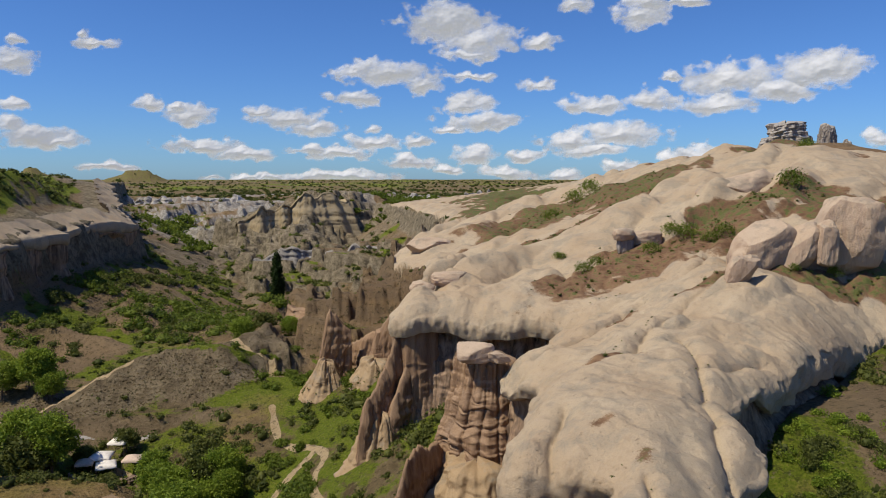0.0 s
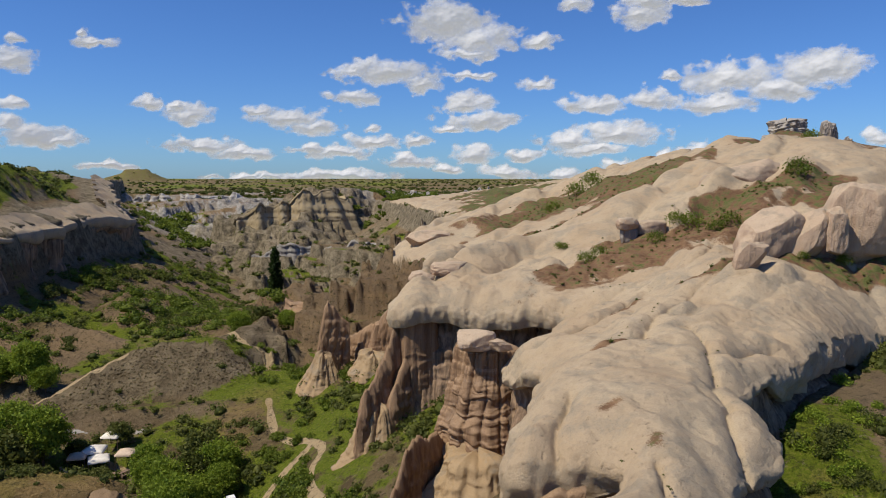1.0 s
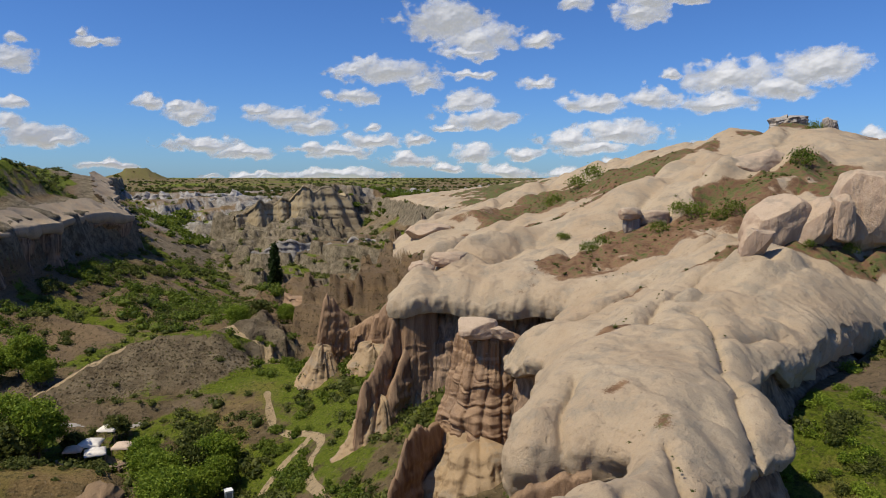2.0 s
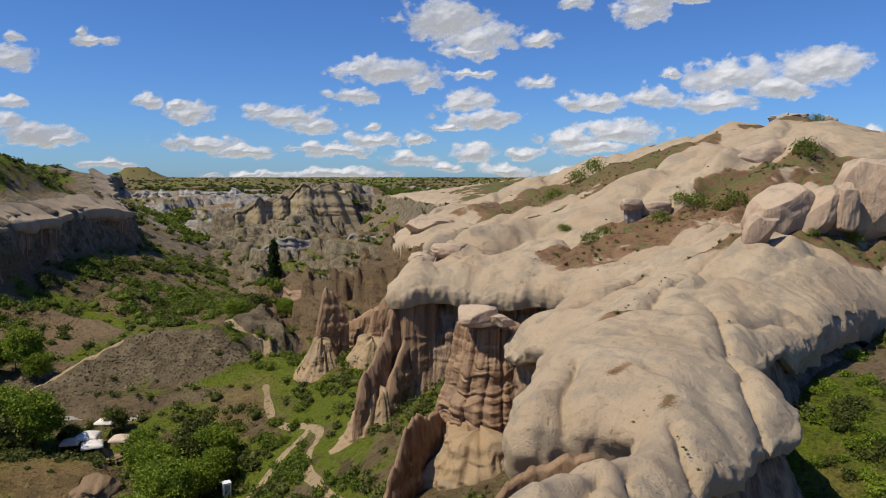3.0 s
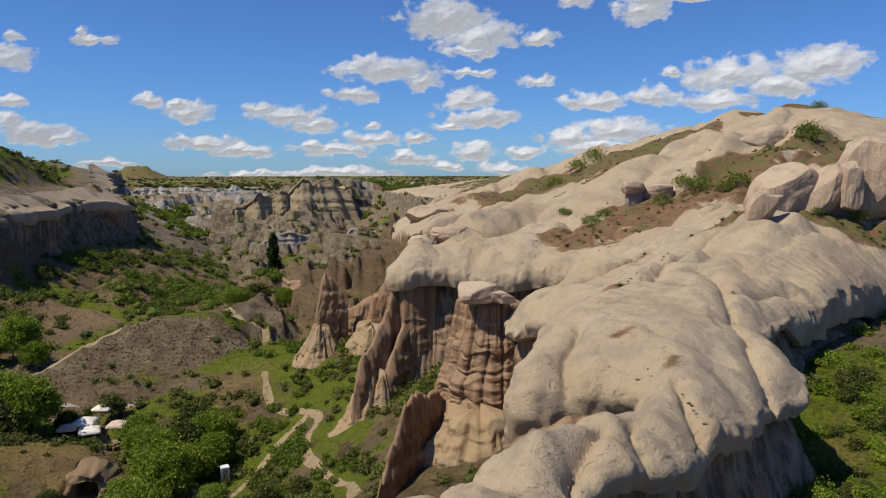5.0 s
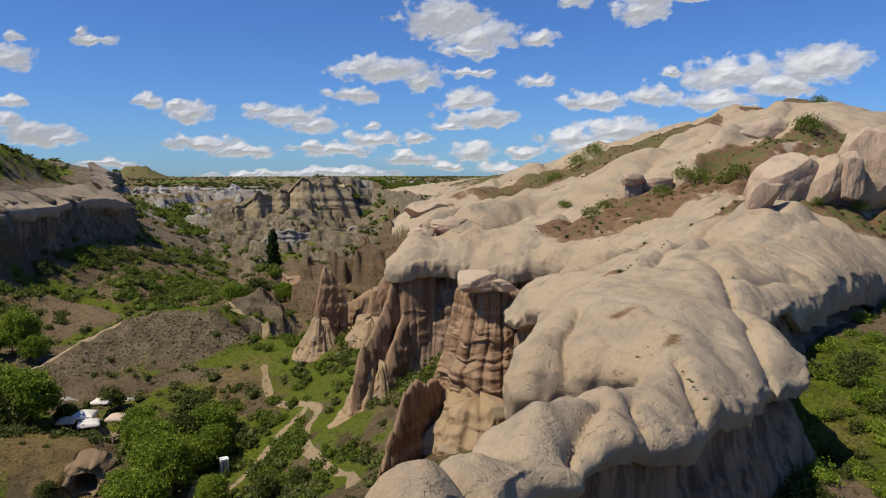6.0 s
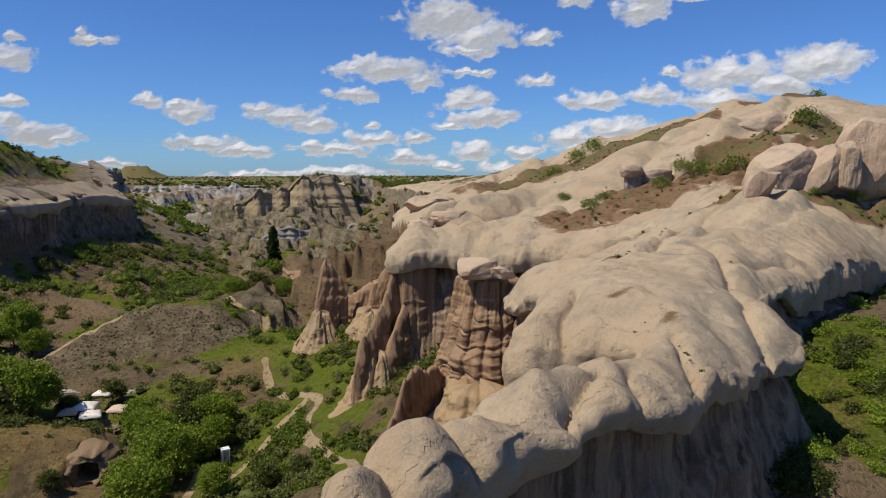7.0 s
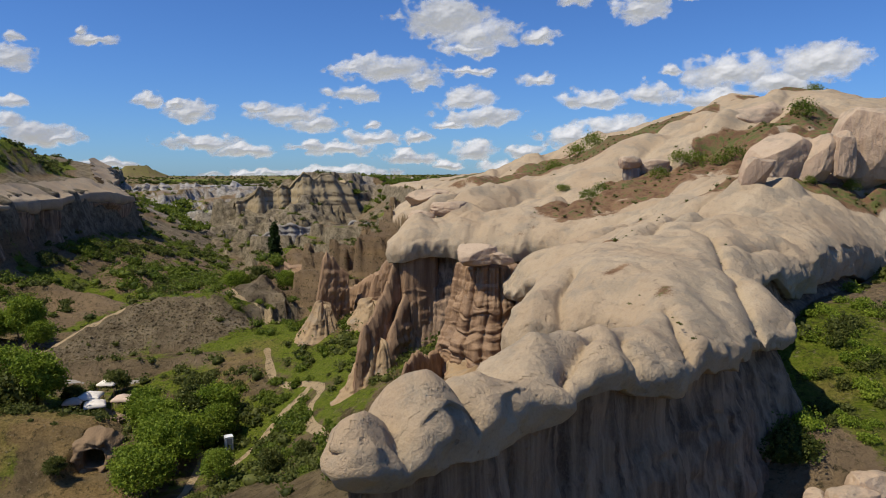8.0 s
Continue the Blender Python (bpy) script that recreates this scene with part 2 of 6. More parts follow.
gully = Sheet([(10, 25, 20), (19, 42, 28), (23.3, 46.5, 31.6), (24, 50, 33.0), (25, 40, 28.5), (27, 57, 31), (31.4, 56.5, 32.2), (32.5, 61.4, 34.2), (33.5, 65.3, 36.2), (36, 70, 36.8), (40, 60, 35), (50, 80, 37.5), (60, 70, 40), (30, 30, 26)], 0.2)

MOUND = [(-80, 140, 13.4), (-76.6, 142, 15.6), (-69.3, 146, 19.8), (-63.2, 150, 22.9), (-56.9, 152, 24.3), (-46.5, 154, 24.9), (-42.2, 157, 22.8)]
BENCH = [(-80, 136, 14.4), (-73.5, 137, 14.9), (-59.6, 136, 15.8), (-47.7, 137, 16.1), (-39, 139, 16.6)]
SPUR = [(-52, 160, 22.5), (-37, 168, 26.4), (-29, 177, 26)]
CAVE_HILL = [(-100, 103, 16.5), (-60, 104, 15.8), (-50, 104.5, 14.3), (-45.5, 104, 12)]
LEFT_RIM = [(-150, 120, 42), (-132, 170, 42), (-125, 212, 42.5), (-133, 256, 44.2), (-133, 290, 44.2), (-133, 312, 41.5), (-152, 340, 46), (-200, 440, 56), (-260, 560, 56), (-330, 760, 56)]
LEFT_PLAN = [(x, y) for x, y, z in LEFT_RIM] + [(-1500, 760), (-1500, 120)]
MID_RIDGE = [(-40, 580, 49), (-86, 510, 51.5), (-102, 480, 38), (-118, 455, 27), (-130, 430, 19)]
MID_SPUR = [(-88, 505, 44), (-82, 440, 31), (-78, 385, 21)]
LEDGES = [
        ([(-104, 518, 42), (-82, 534, 41), (-60, 544, 40), (-36, 540, 38.5), (-14, 550, 38.5), (12, 540, 40)], 17, 1.6, 511, 1.9, "white fluted tuff cliff across the upper valley"),
        ([(-130, 462, 34), (-112, 470, 42), (-98, 476, 46), (-86, 478, 50.5), (-76, 484, 51), (-66, 500, 47)], 22, 1.2, 521, 1.5, "yellowish tuff cliff along a far ridge"),
        ([(-96, 372, 22), (-76, 376, 25), (-52, 384, 25), (-34, 392, 27), (-12, 388, 28)], 13, 1.0, 531, 1.2, "banded grey tuff cliff in the valley"),
        ([(-345, 690, 44), (-296, 716, 43), (-252, 700, 42), (-214, 716, 41), (-178, 690, 39)], 15, 1.5, 561, 2.2, "distant white tuff cliff"),
        ([(-120, 640, 46), (-80, 650, 46), (-40, 636, 45), (10, 650, 46), (40, 640, 47)], 13, 1.5, 571, 2.2, "distant white tuff cliff"),
        ([(-40, 196, 27), (-26, 190, 31), (-16, 192, 35), (-10, 196, 38)], 9, 1.2, 581, 1.2, "reddish brown tuff ledge below the ridge")]
BROWN_SPUR = [(0, 160, 40), (-14, 172, 35), (-27, 176, 30)]


def cliffs(x, y, line, plan, seed, face, warp):
    d, z, run = along(x, y, line)
    d = d + warp * fbm(x, y, 14, 4, seed)
    inn = inside(x, y, plan)
    drop = np.interp(d, [0, 2, 4, 6, 9, 60, 400], [0, 0.8, 0.5 * face, 0.9 * face, face, face + 24, face + 150])
    return d, z, inn, z - drop


def crest(x, y, line, w, slope, seed, rough=1.0):
    d, z, run = along(x, y, line)
    d = np.maximum(d - w + rough * 1.5 * fbm(x, y, 9, 4, seed), 0)
    return z - slope * d


def ribs(x, y):
    """Spurs that run down the slope below the far cliff."""
    k = ridged(0.32 * x + 2 * fbm(x, y, 18, 2, 15), y + 0.3 * x, 17, 3, 16) - 0.4
    return k * (1 - smooth(-86, -72, x - 0.06 * (y - 160))) * smooth(140, 165, y) * (1 - smooth(310, 350, y))


def ground_height(x, y):
    r = np.hypot(x, y)
    z = np.where(y < 240, valley(x, y), 0)
    u = upper_valley(x, y)
    s = smooth(200, 270, y)
    z = np.where(y < 330, z * (1 - s) + u * s, u)
    z = np.clip(z, 4, 60)
    side = smooth(-2, 10, x - np.interp(y, [20, 40, 60, 100], [-4, 8, 14, 22])) * (1 - smooth(80, 110, y))
    z = z * (1 - side) + np.clip(gully(x, y), 15, 45) * side
    # far country rises to the plateau
    far = smooth(560, 860, y + 90 * fbm(x, y, 170, 3, 21) + 0.15 * np.abs(x + 180))
    plateau = 39 + 1.5 * fbm(x, y, 260, 3, 22) + 9.5 * smooth(700, 2800, r)
    z = z * (1 - far) + plateau * far
    # badlands
    bad = smooth(215, 300, y) * (1 - smooth(900, 1300, r))
    wx, wy = x + 14 * fbm(x, y, 60, 2, 23), y + 14 * fbm(x, y, 60, 2, 24)
    k = ridged(wx, wy, 75, 4, 25)
    rill = ridged(x + 3 * fbm(x, y, 12, 2, 20), y, 24, 3, 19)
    rise = 7.0 * k + 3.0 * (rill - 0.4)
    rise = rise + 9 * smooth(490, 560, y) * (1 - smooth(760, 860, y)) * (ridged(wx, wy, 34, 3, 18) - 0.35)
    shelf = 8.0
    f_ = (z + rise) / shelf + 0.5 * fbm(x, y, 50, 2, 29)
    rise = rise + 0.85 * shelf * (np.floor(f_) + 0.35 * (f_ - np.floor(f_)) + 0.65 * smooth(0.72, 0.94, f_ - np.floor(f_)) - f_)
    bed = along(x, y, [(-50, 170, 0), (-66, 215, 0), (-66, 285, 0), (-95, 318, 0), (-120, 365, 0), (-165, 480, 0), (-205, 560, 0)])[0]
    z = z + bad * rise * (1 - 0.75 * smooth(0.6, 1, far)) * smooth(0.0, 14, bed - 4)
    z = z + 0.35 * fbm(x, y, 7, 4, 26) * smooth(40, 90, r) + 0.8 * fbm(x, y, 40, 3, 27) * smooth(60, 150, r)
    z = z + 1.1 * (ridged(x, y, 11, 2, 30) - 0.3) * smooth(-30, -15, x) * smooth(116, 130, y) * (1 - smooth(190, 230, y))
    lid = plateau - 1.5 + 2.5 * fbm(x, y, 90, 2, 17)
    z = np.where((y > 470) & (r < 1400), -smax(-z, -lid, 2.0), z)
    z = z + ribs(x, y) * 3.4
    # mounds and spurs
    z = smax(z, crest(x, y, MOUND, 0.8, 0.66, 31, 0.25), 1.2)
    z = smax(z, crest(x, y, SPUR, 2, 0.5, 32, 0.6), 1.2)
    z = smax(z, crest(x, y, CAVE_HILL, 3, 0.85, 33, 0.6), 1.5)
    z = smax(z, crest(x, y, MID_RIDGE, 5, 0.62, 34, 3.5), 2)
    z = smax(z, crest(x, y, MID_SPUR, 4, 0.55, 35, 3.5), 2)
    z = smax(z, crest(x, y, BROWN_SPUR, 3, 1.1, 36, 1.0), 1)
    z = smax(z, crest(x, y, BENCH, 2.2, 1.5, 37, 0.35), 0.5)
    k = 1 - smooth(0.75, 1.1, np.hypot((x + 47.0) / 3.4, (y - 96.0) / 5.5))
    z = z * (1 - k) + np.minimum(z, 9.4) * k
    z = np.where((np.abs(x + 47.2) < 2.0) & (y > 92) & (y < 102.6), np.minimum(z, 9.2), z)
    z = z + 0.3 * fbm(x, y, 1.7, 2, 38) * (1 - smooth(8, 16, along(x, y, MOUND)[0]))
    for line, face, _, seed, _, _ in LEDGES:
        (ax, ay, _), (bx, by, _) = line[0], line[-1]
        run = math.hypot(bx - ax, by - ay)
        nx, ny = -(by - ay) / run, (bx - ax) / run
        back = [(px + nx * 11, py + ny * 11, pz - 0.6) for px, py, pz in line]
        d, zc, _ = along(x, y, back)
        d = d + 2.5 * fbm(x, y, 12, 3, seed)
        z = np.where(d < 70, smax(z, zc - np.interp(d, [0, 9, 13, 70], [0, 0.8, face * 0.7, face * 0.7 + 32]), 1.0), z)
    # small cliffs and shelves all over the badlands
    mask = np.maximum(smooth(196, 235, y), smooth(-44, -34, x) * smooth(148, 160, y)) * (1 - smooth(600, 720, y)) * smooth(2, 12, bed - 3)
    z = z + mask * 2.4 * (ridged(x + 4 * fbm(x, y, 16, 2, 63), y, 19, 3, 64) - 0.35)
    for step, edge_, seed in ((7.0, 0.80, 65), (2.6, 0.74, 67)):
        f_ = z / step + 0.8 * fbm(x, y, 34, 3, seed)
        z = z + mask * 0.9 * step * (np.floor(f_) + 0.25 * (f_ - np.floor(f_)) + 0.75 * smooth(edge_, 0.97, f_ - np.floor(f_)) - f_)
    # cliffs on the far side of the valley
    d, rz, inn, fall = cliffs(x, y, LEFT_RIM, LEFT_PLAN, 41, 17, 2.2)
    hill = rz + (4.5 * smooth(0, 14, d) + 14 * smooth(11, 30, d)) * (1 - smooth(285, 330, y) * 0.75) + 0.9 * fbm(x, y, 12, 4, 42)
    z = np.where(inn & (y < 800), np.maximum(hill * (1 - smooth(560, 760, y)) + z * smooth(560, 760, y), z), smax(z, np.where(y < 800, fall, -99), 1.5))
    # the rock massif
    d, _, _ = along(x, y, RIM_LINE)
    inn = inside(x, y, ROCK_PLAN)
    wd = d + 1.6 * fbm(x, y, 16, 4, 51)
    top = rock_height(x, y, wd)
    top = top * (1 - smooth(420, 640, y)) + plateau * smooth(420, 640, y)
    keep = smooth(124, 128, y)
    z_in = np.maximum(z, top) * keep + np.minimum(z, 30) * (1 - keep)
    edge = rock_top(x, y) - np.interp(wd, [0, 1.5, 4, 7, 60, 200], [0.5, 3, 9, 12, 36, 120]) - 28 * (1 - smooth(122, 150, y))
    z_out = np.where(y > 124, np.maximum(z, np.where((wd < 60) & (y < 640), edge, -99)), z)
    z_out = z_out + 3.0 * (ridged(x + 2 * fbm(x, y, 8, 2, 53), y, 10, 3, 52) - 0.3) * smooth(140, 160, y) * (1 - smooth(250, 300, y)) * (1 - smooth(26, 40, wd))
    spur = smooth(-46, -36, x) * smooth(142, 156, y) * (1 - smooth(250, 290, y)) * (1 - smooth(30, 44, wd))
    for step, seed in ((4.2, 54), (1.5, 56)):
        f_ = z_out / step + 0.7 * fbm(x, y, 18, 3, seed)
        z_out = z_out + spur * 0.9 * step * (np.floor(f_) + 0.2 * (f_ - np.floor(f_)) + 0.8 * smooth(0.72, 0.96, f_ - np.floor(f_)) - f_)
    z = np.where(inn, z_in, z_out)
    # far hills and table mountains
    z = smax(z, 84 - 0.30 * np.maximum(np.hypot(x - 282, y - 560) - 20, 0) + 3 * fbm(x, y, 40, 3, 61), 3)
    for mx, my, mh, mw in ((-945, 2300, 83, 20), (-1240, 2250, 90, 10)):
        m = np.hypot((x - mx) * 0.8, (y - my) * 0.6) + 10 * fbm(x, y, 60, 3, 62)
        z = np.maximum(z, np.interp(m, [0, mw, mw + 8, mw + 55, mw + 600], [mh, mh - 1, mh - 12, 48, -99]))
    return z


# ---------------------------------------------------------------- materials
def nodes_of(name):
    m = bpy.data.materials.new(name)
    m.use_nodes = True
    nt = m.node_tree
    return m, nt, nt.nodes["Principled BSDF"]


def add(nt, kind, **inputs):
    n = nt.nodes.new(kind)
    for k, v in inputs.items():
        n.inputs[k.replace("_", " ")].default_value = v
    return n


def noise_tex(nt, scale, detail=4, rough=0.55, vec=None):
    n = add(nt, "ShaderNodeTexNoise", Scale=scale, Detail=detail, Roughness=rough)
    if vec is None:
        vec = nt.nodes.get("Coords") or nt.nodes.new("ShaderNodeNewGeometry")
        vec.name = "Coords"
        nt.links.new(vec.outputs["Position"], n.inputs["Vector"])
    else:
        nt.links.new(vec, n.inputs["Vector"])
    return n.outputs["Fac"]


def ramp(nt, fac, stops):
    r = nt.nodes.new("ShaderNodeValToRGB")
    el = r.color_ramp.elements
    while len(el) < len(stops):
        el.new(0.5)
    for e_, (p, c) in zip(el, stops):
        e_.position, e_.color = p, (*c, 1) if len(c) == 3 else c
    nt.links.new(fac, r.inputs["Fac"])
    return r.outputs["Color"]


def mix(nt, fac, a_, b_, how="MIX"):
    n = nt.nodes.new("ShaderNodeMix")
    n.data_type, n.blend_type = "RGBA", how
    for sock, v in ((n.inputs[0], fac), (n.inputs[6], a_), (n.inputs[7], b_)):
        if hasattr(v, "is_linked"):
            nt.links.new(v, sock)
        else:
            sock.default_value = v if not isinstance(v, tuple) else (*v, 1)
    return n.outputs[2]


def scalar(nt, op, a_, b_=0.0, c_=None):
    n = nt.nodes.new("ShaderNodeMath")
    n.operation = op
    for sock, v in zip(n.inputs, (a_, b_, c_)):
        if hasattr(v, "is_linked"):
            nt.links.new(v, sock)
        elif v is not None:
            sock.default_value = v
    return n.outputs[0]


def stretch(nt, sx, sy, sz):
    g = nt.nodes.new("ShaderNodeNewGeometry")
    m = nt.nodes.new("ShaderNodeMapping")
    m.inputs["Scale"].default_value = (sx, sy, sz)
    nt.links.new(g.outputs["Position"], m.inputs["Vector"])
    return m.outputs["Vector"]


def attr(nt, name):
    n = nt.nodes.new("ShaderNodeAttribute")
    n.attribute_name = name
    return n.outputs["Fac"]


def bump(nt, bsdf, height, strength, distance):
    b = nt.nodes.new("ShaderNodeBump")
    b.inputs["Strength"].default_value, b.inputs["Distance"].default_value = strength, distance
    nt.links.new(height, b.inputs["Height"])
    nt.links.new(b.outputs["Normal"], bsdf.inputs["Normal"])


def upness(nt):
    g = nt.nodes.new("ShaderNodeNewGeometry")
    s = nt.nodes.new("ShaderNodeSeparateXYZ")
    nt.links.new(g.outputs["Normal"], s.inputs[0])
    return s.outputs["Z"]


def tuff(name, cream, pale, stain, wall, deep, grey=(0.285, 0.25, 0.19), by_part=False):
    """Weathered volcanic rock: pale and pitted above, darker streaks down steep faces."""
    m, nt, b = nodes_of(name)
    big, mid, fine = noise_tex(nt, 0.11, 5), noise_tex(nt, 0.9, 6, 0.6), noise_tex(nt, 7, 6, 0.65)
    top = mix(nt, ramp(nt, big, [(0.35, (0, 0, 0)), (0.65, (1, 1, 1))]), cream, pale)
    top = mix(nt, scalar(nt, "MULTIPLY", ramp(nt, mid, [(0.55, (0, 0, 0)), (0.75, (1, 1, 1))]), 0.5), top, stain)
    patch = ramp(nt, noise_tex(nt, 0.28, 8, 0.7), [(0.50, (0, 0, 0)), (0.60, (1, 1, 1))])
    top = mix(nt, scalar(nt, "MULTIPLY", patch, 0.55), top, grey)
    crust = scalar(nt, "MULTIPLY", ramp(nt, noise_tex(nt, 8.0, 5, 0.7), [(0.52, (0, 0, 0)), (0.66, (1, 1, 1))]), scalar(nt, "ADD", scalar(nt, "MULTIPLY", patch, 0.42), 0.05))
    top = mix(nt, crust, top, tuple(v * 0.55 for v in grey))
    vor = nt.nodes.new("ShaderNodeTexVoronoi")
    vor.feature = "DISTANCE_TO_EDGE"
    vor.inputs["Scale"].default_value = 0.16
    warp = nt.nodes.new("ShaderNodeTexNoise")
    warp.inputs["Scale"].default_value, warp.inputs["Detail"].default_value = 0.5, 4
    nt.links.new(nt.nodes["Coords"].outputs["Position"], warp.inputs["Vector"])
    bent = nt.nodes.new("ShaderNodeVectorMath")
    bent.operation = "MULTIPLY_ADD"
    bent.inputs[1].default_value = (2, 2, 2)
    nt.links.new(warp.outputs["Color"], bent.inputs[0])
    nt.links.new(nt.nodes["Coords"].outputs["Position"], bent.inputs[2])
    nt.links.new(bent.outputs[0], vor.inputs["Vector"])
    crack = scalar(nt, "MULTIPLY", ramp(nt, vor.outputs["Distance"], [(0.0, (1, 1, 1)), (0.022, (0, 0, 0))]), ramp(nt, noise_tex(nt, 0.2, 3), [(0.54, (0, 0, 0)), (0.64, (1, 1, 1))]))
    top = mix(nt, scalar(nt, "MULTIPLY", crack, 0.2), top, deep)
    pits = ramp(nt, noise_tex(nt, 2.6, 3, 0.5), [(0.66, (0, 0, 0)), (0.72, (1, 1, 1))])
    top = mix(nt, scalar(nt, "MULTIPLY", pits, 0.35), top, deep)
    speck = noise_tex(nt, 16, 3, 0.7)
    top = mix(nt, scalar(nt, "MULTIPLY", ramp(nt, speck, [(0.35, (1, 1, 1)), (0.5, (0, 0, 0))]), 0.3), top, stain)
    streak = noise_tex(nt, 1.0, 7, 0.65, stretch(nt, 1.1, 1.1, 0.06))
    bands = noise_tex(nt, 1.0, 4, 0.6, stretch(nt, 0.05, 0.05, 0.9))
    side = mix(nt, ramp(nt, streak, [(0.36, (0, 0, 0)), (0.62, (1, 1, 1))]), deep, wall)
    side = mix(nt, ramp(nt, bands, [(0.5, (0, 0, 0)), (0.72, (0.12, 0.12, 0.12))]), side, cream)
    steep = ramp(nt, scalar(nt, "ADD", upness(nt), scalar(nt, "MULTIPLY", scalar(nt, "SUBTRACT", mid, 0.5), 0.3)), [(0.22, (1, 1, 1)), (0.5, (0, 0, 0))])
    if by_part:
        steep = ramp(nt, scalar(nt, "ADD", attr(nt, "wall"), scalar(nt, "MULTIPLY", scalar(nt, "SUBTRACT", mid, 0.5), 0.6)), [(0.4, (0, 0, 0)), (0.6, (1, 1, 1))])
    col = mix(nt, steep, top, side)
    col = mix(nt, scalar(nt, "MULTIPLY", ramp(nt, fine, [(0.38, (1, 1, 1)), (0.50, (0, 0, 0))]), 0.28), col, stain)
    wear = noise_tex(nt, 3.2, 6, 0.75)
    col = mix(nt, scalar(nt, "MULTIPLY", ramp(nt, wear, [(0.56, (0, 0, 0)), (0.68, (1, 1, 1))]), 0.32), col, stain)
    dirt = ramp(nt, mid, [(0.35, (0.12, 0.066, 0.036)), (0.65, (0.24, 0.145, 0.08))])
    dirt = mix(nt, ramp(nt, scalar(nt, "ADD", attr(nt, "veg"), scalar(nt, "MULTIPLY", scalar(nt, "SUBTRACT", mid, 0.5), 1.6)), [(0.4, (0, 0, 0)), (0.6, (1, 1, 1))]), dirt,
               ramp(nt, fine, [(0.35, (0.05, 0.07, 0.015)), (0.65, (0.14, 0.14, 0.05))]))
    edge = scalar(nt, "ADD", attr(nt, "soil"), scalar(nt, "MULTIPLY", scalar(nt, "SUBTRACT", fine, 0.5), 0.8))
    col = mix(nt, ramp(nt, edge, [(0.42, (0, 0, 0)), (0.58, (1, 1, 1))]), col, dirt)
    nt.links.new(col, b.inputs["Base Color"])
    b.inputs["Roughness"].default_value = 0.92
    b.inputs["Specular IOR Level"].default_value = 0.15
    h = scalar(nt, "ADD", scalar(nt, "MULTIPLY", mid, 1.0), scalar(nt, "MULTIPLY", fine, 0.35))
    h = scalar(nt, "ADD", h, scalar(nt, "MULTIPLY", speck, 0.12))
    h = scalar(nt, "SUBTRACT", h, scalar(nt, "ADD", scalar(nt, "MULTIPLY", crack, 0.12), scalar(nt, "MULTIPLY", pits, 0.3)))
    h = scalar(nt, "ADD", h, scalar(nt, "MULTIPLY", scalar(nt, "MULTIPLY", streak, steep), 1.5))
    h = scalar(nt, "ADD", h, scalar(nt, "MULTIPLY", wear, 0.4))
    h = scalar(nt, "SUBTRACT", h, scalar(nt, "MULTIPLY", crust, 0.3))
    bump(nt, b, h, 0.75, 0.32)
    return m


TUFF = tuff("cream tuff", (0.395, 0.294, 0.188), (0.45, 0.356, 0.24), (0.275, 0.202, 0.13), (0.39, 0.262, 0.165), (0.095, 0.062, 0.042), by_part=True)
BROWN_TUFF = tuff("brown tuff", (0.33, 0.213, 0.125), (0.38, 0.258, 0.158), (0.21, 0.125, 0.07), (0.325, 0.207, 0.12), (0.175, 0.103, 0.06), (0.25, 0.178, 0.125))
BOULDER = tuff("pinkish tuff", (0.47, 0.345, 0.235), (0.51, 0.39, 0.275), (0.36, 0.26, 0.18), (0.48, 0.35, 0.24), (0.38, 0.265, 0.185))
GREY_ROCK = tuff("grey tuff", (0.36, 0.32, 0.28), (0.42, 0.39, 0.35), (0.22, 0.19, 0.16), (0.34, 0.29, 0.24), (0.16, 0.13, 0.11))
PALE_ROCK = tuff("pale grey tuff", (0.30, 0.272, 0.235), (0.36, 0.335, 0.295), (0.18, 0.16, 0.135), (0.32, 0.29, 0.255), (0.12, 0.105, 0.09))
WHITE_ROCK = tuff("white tuff", (0.42, 0.39, 0.35), (0.50, 0.47, 0.43), (0.27, 0.24, 0.21), (0.44, 0.405, 0.36), (0.20, 0.18, 0.155))
YELLOW_ROCK = tuff("yellowish tuff", (0.35, 0.272, 0.155), (0.40, 0.32, 0.195), (0.23, 0.17, 0.095), (0.35, 0.272, 0.155), (0.17, 0.125, 0.07))
BANK = tuff("brown earth bank", (0.235, 0.155, 0.085), (0.28, 0.19, 0.11), (0.15, 0.098, 0.055), (0.22, 0.15, 0.088), (0.11, 0.075, 0.045), (0.19, 0.15, 0.10))
TALUS = tuff("pale talus", (0.36, 0.245, 0.13), (0.41, 0.295, 0.17), (0.26, 0.17, 0.09), (0.36, 0.25, 0.138), (0.25, 0.165, 0.09))


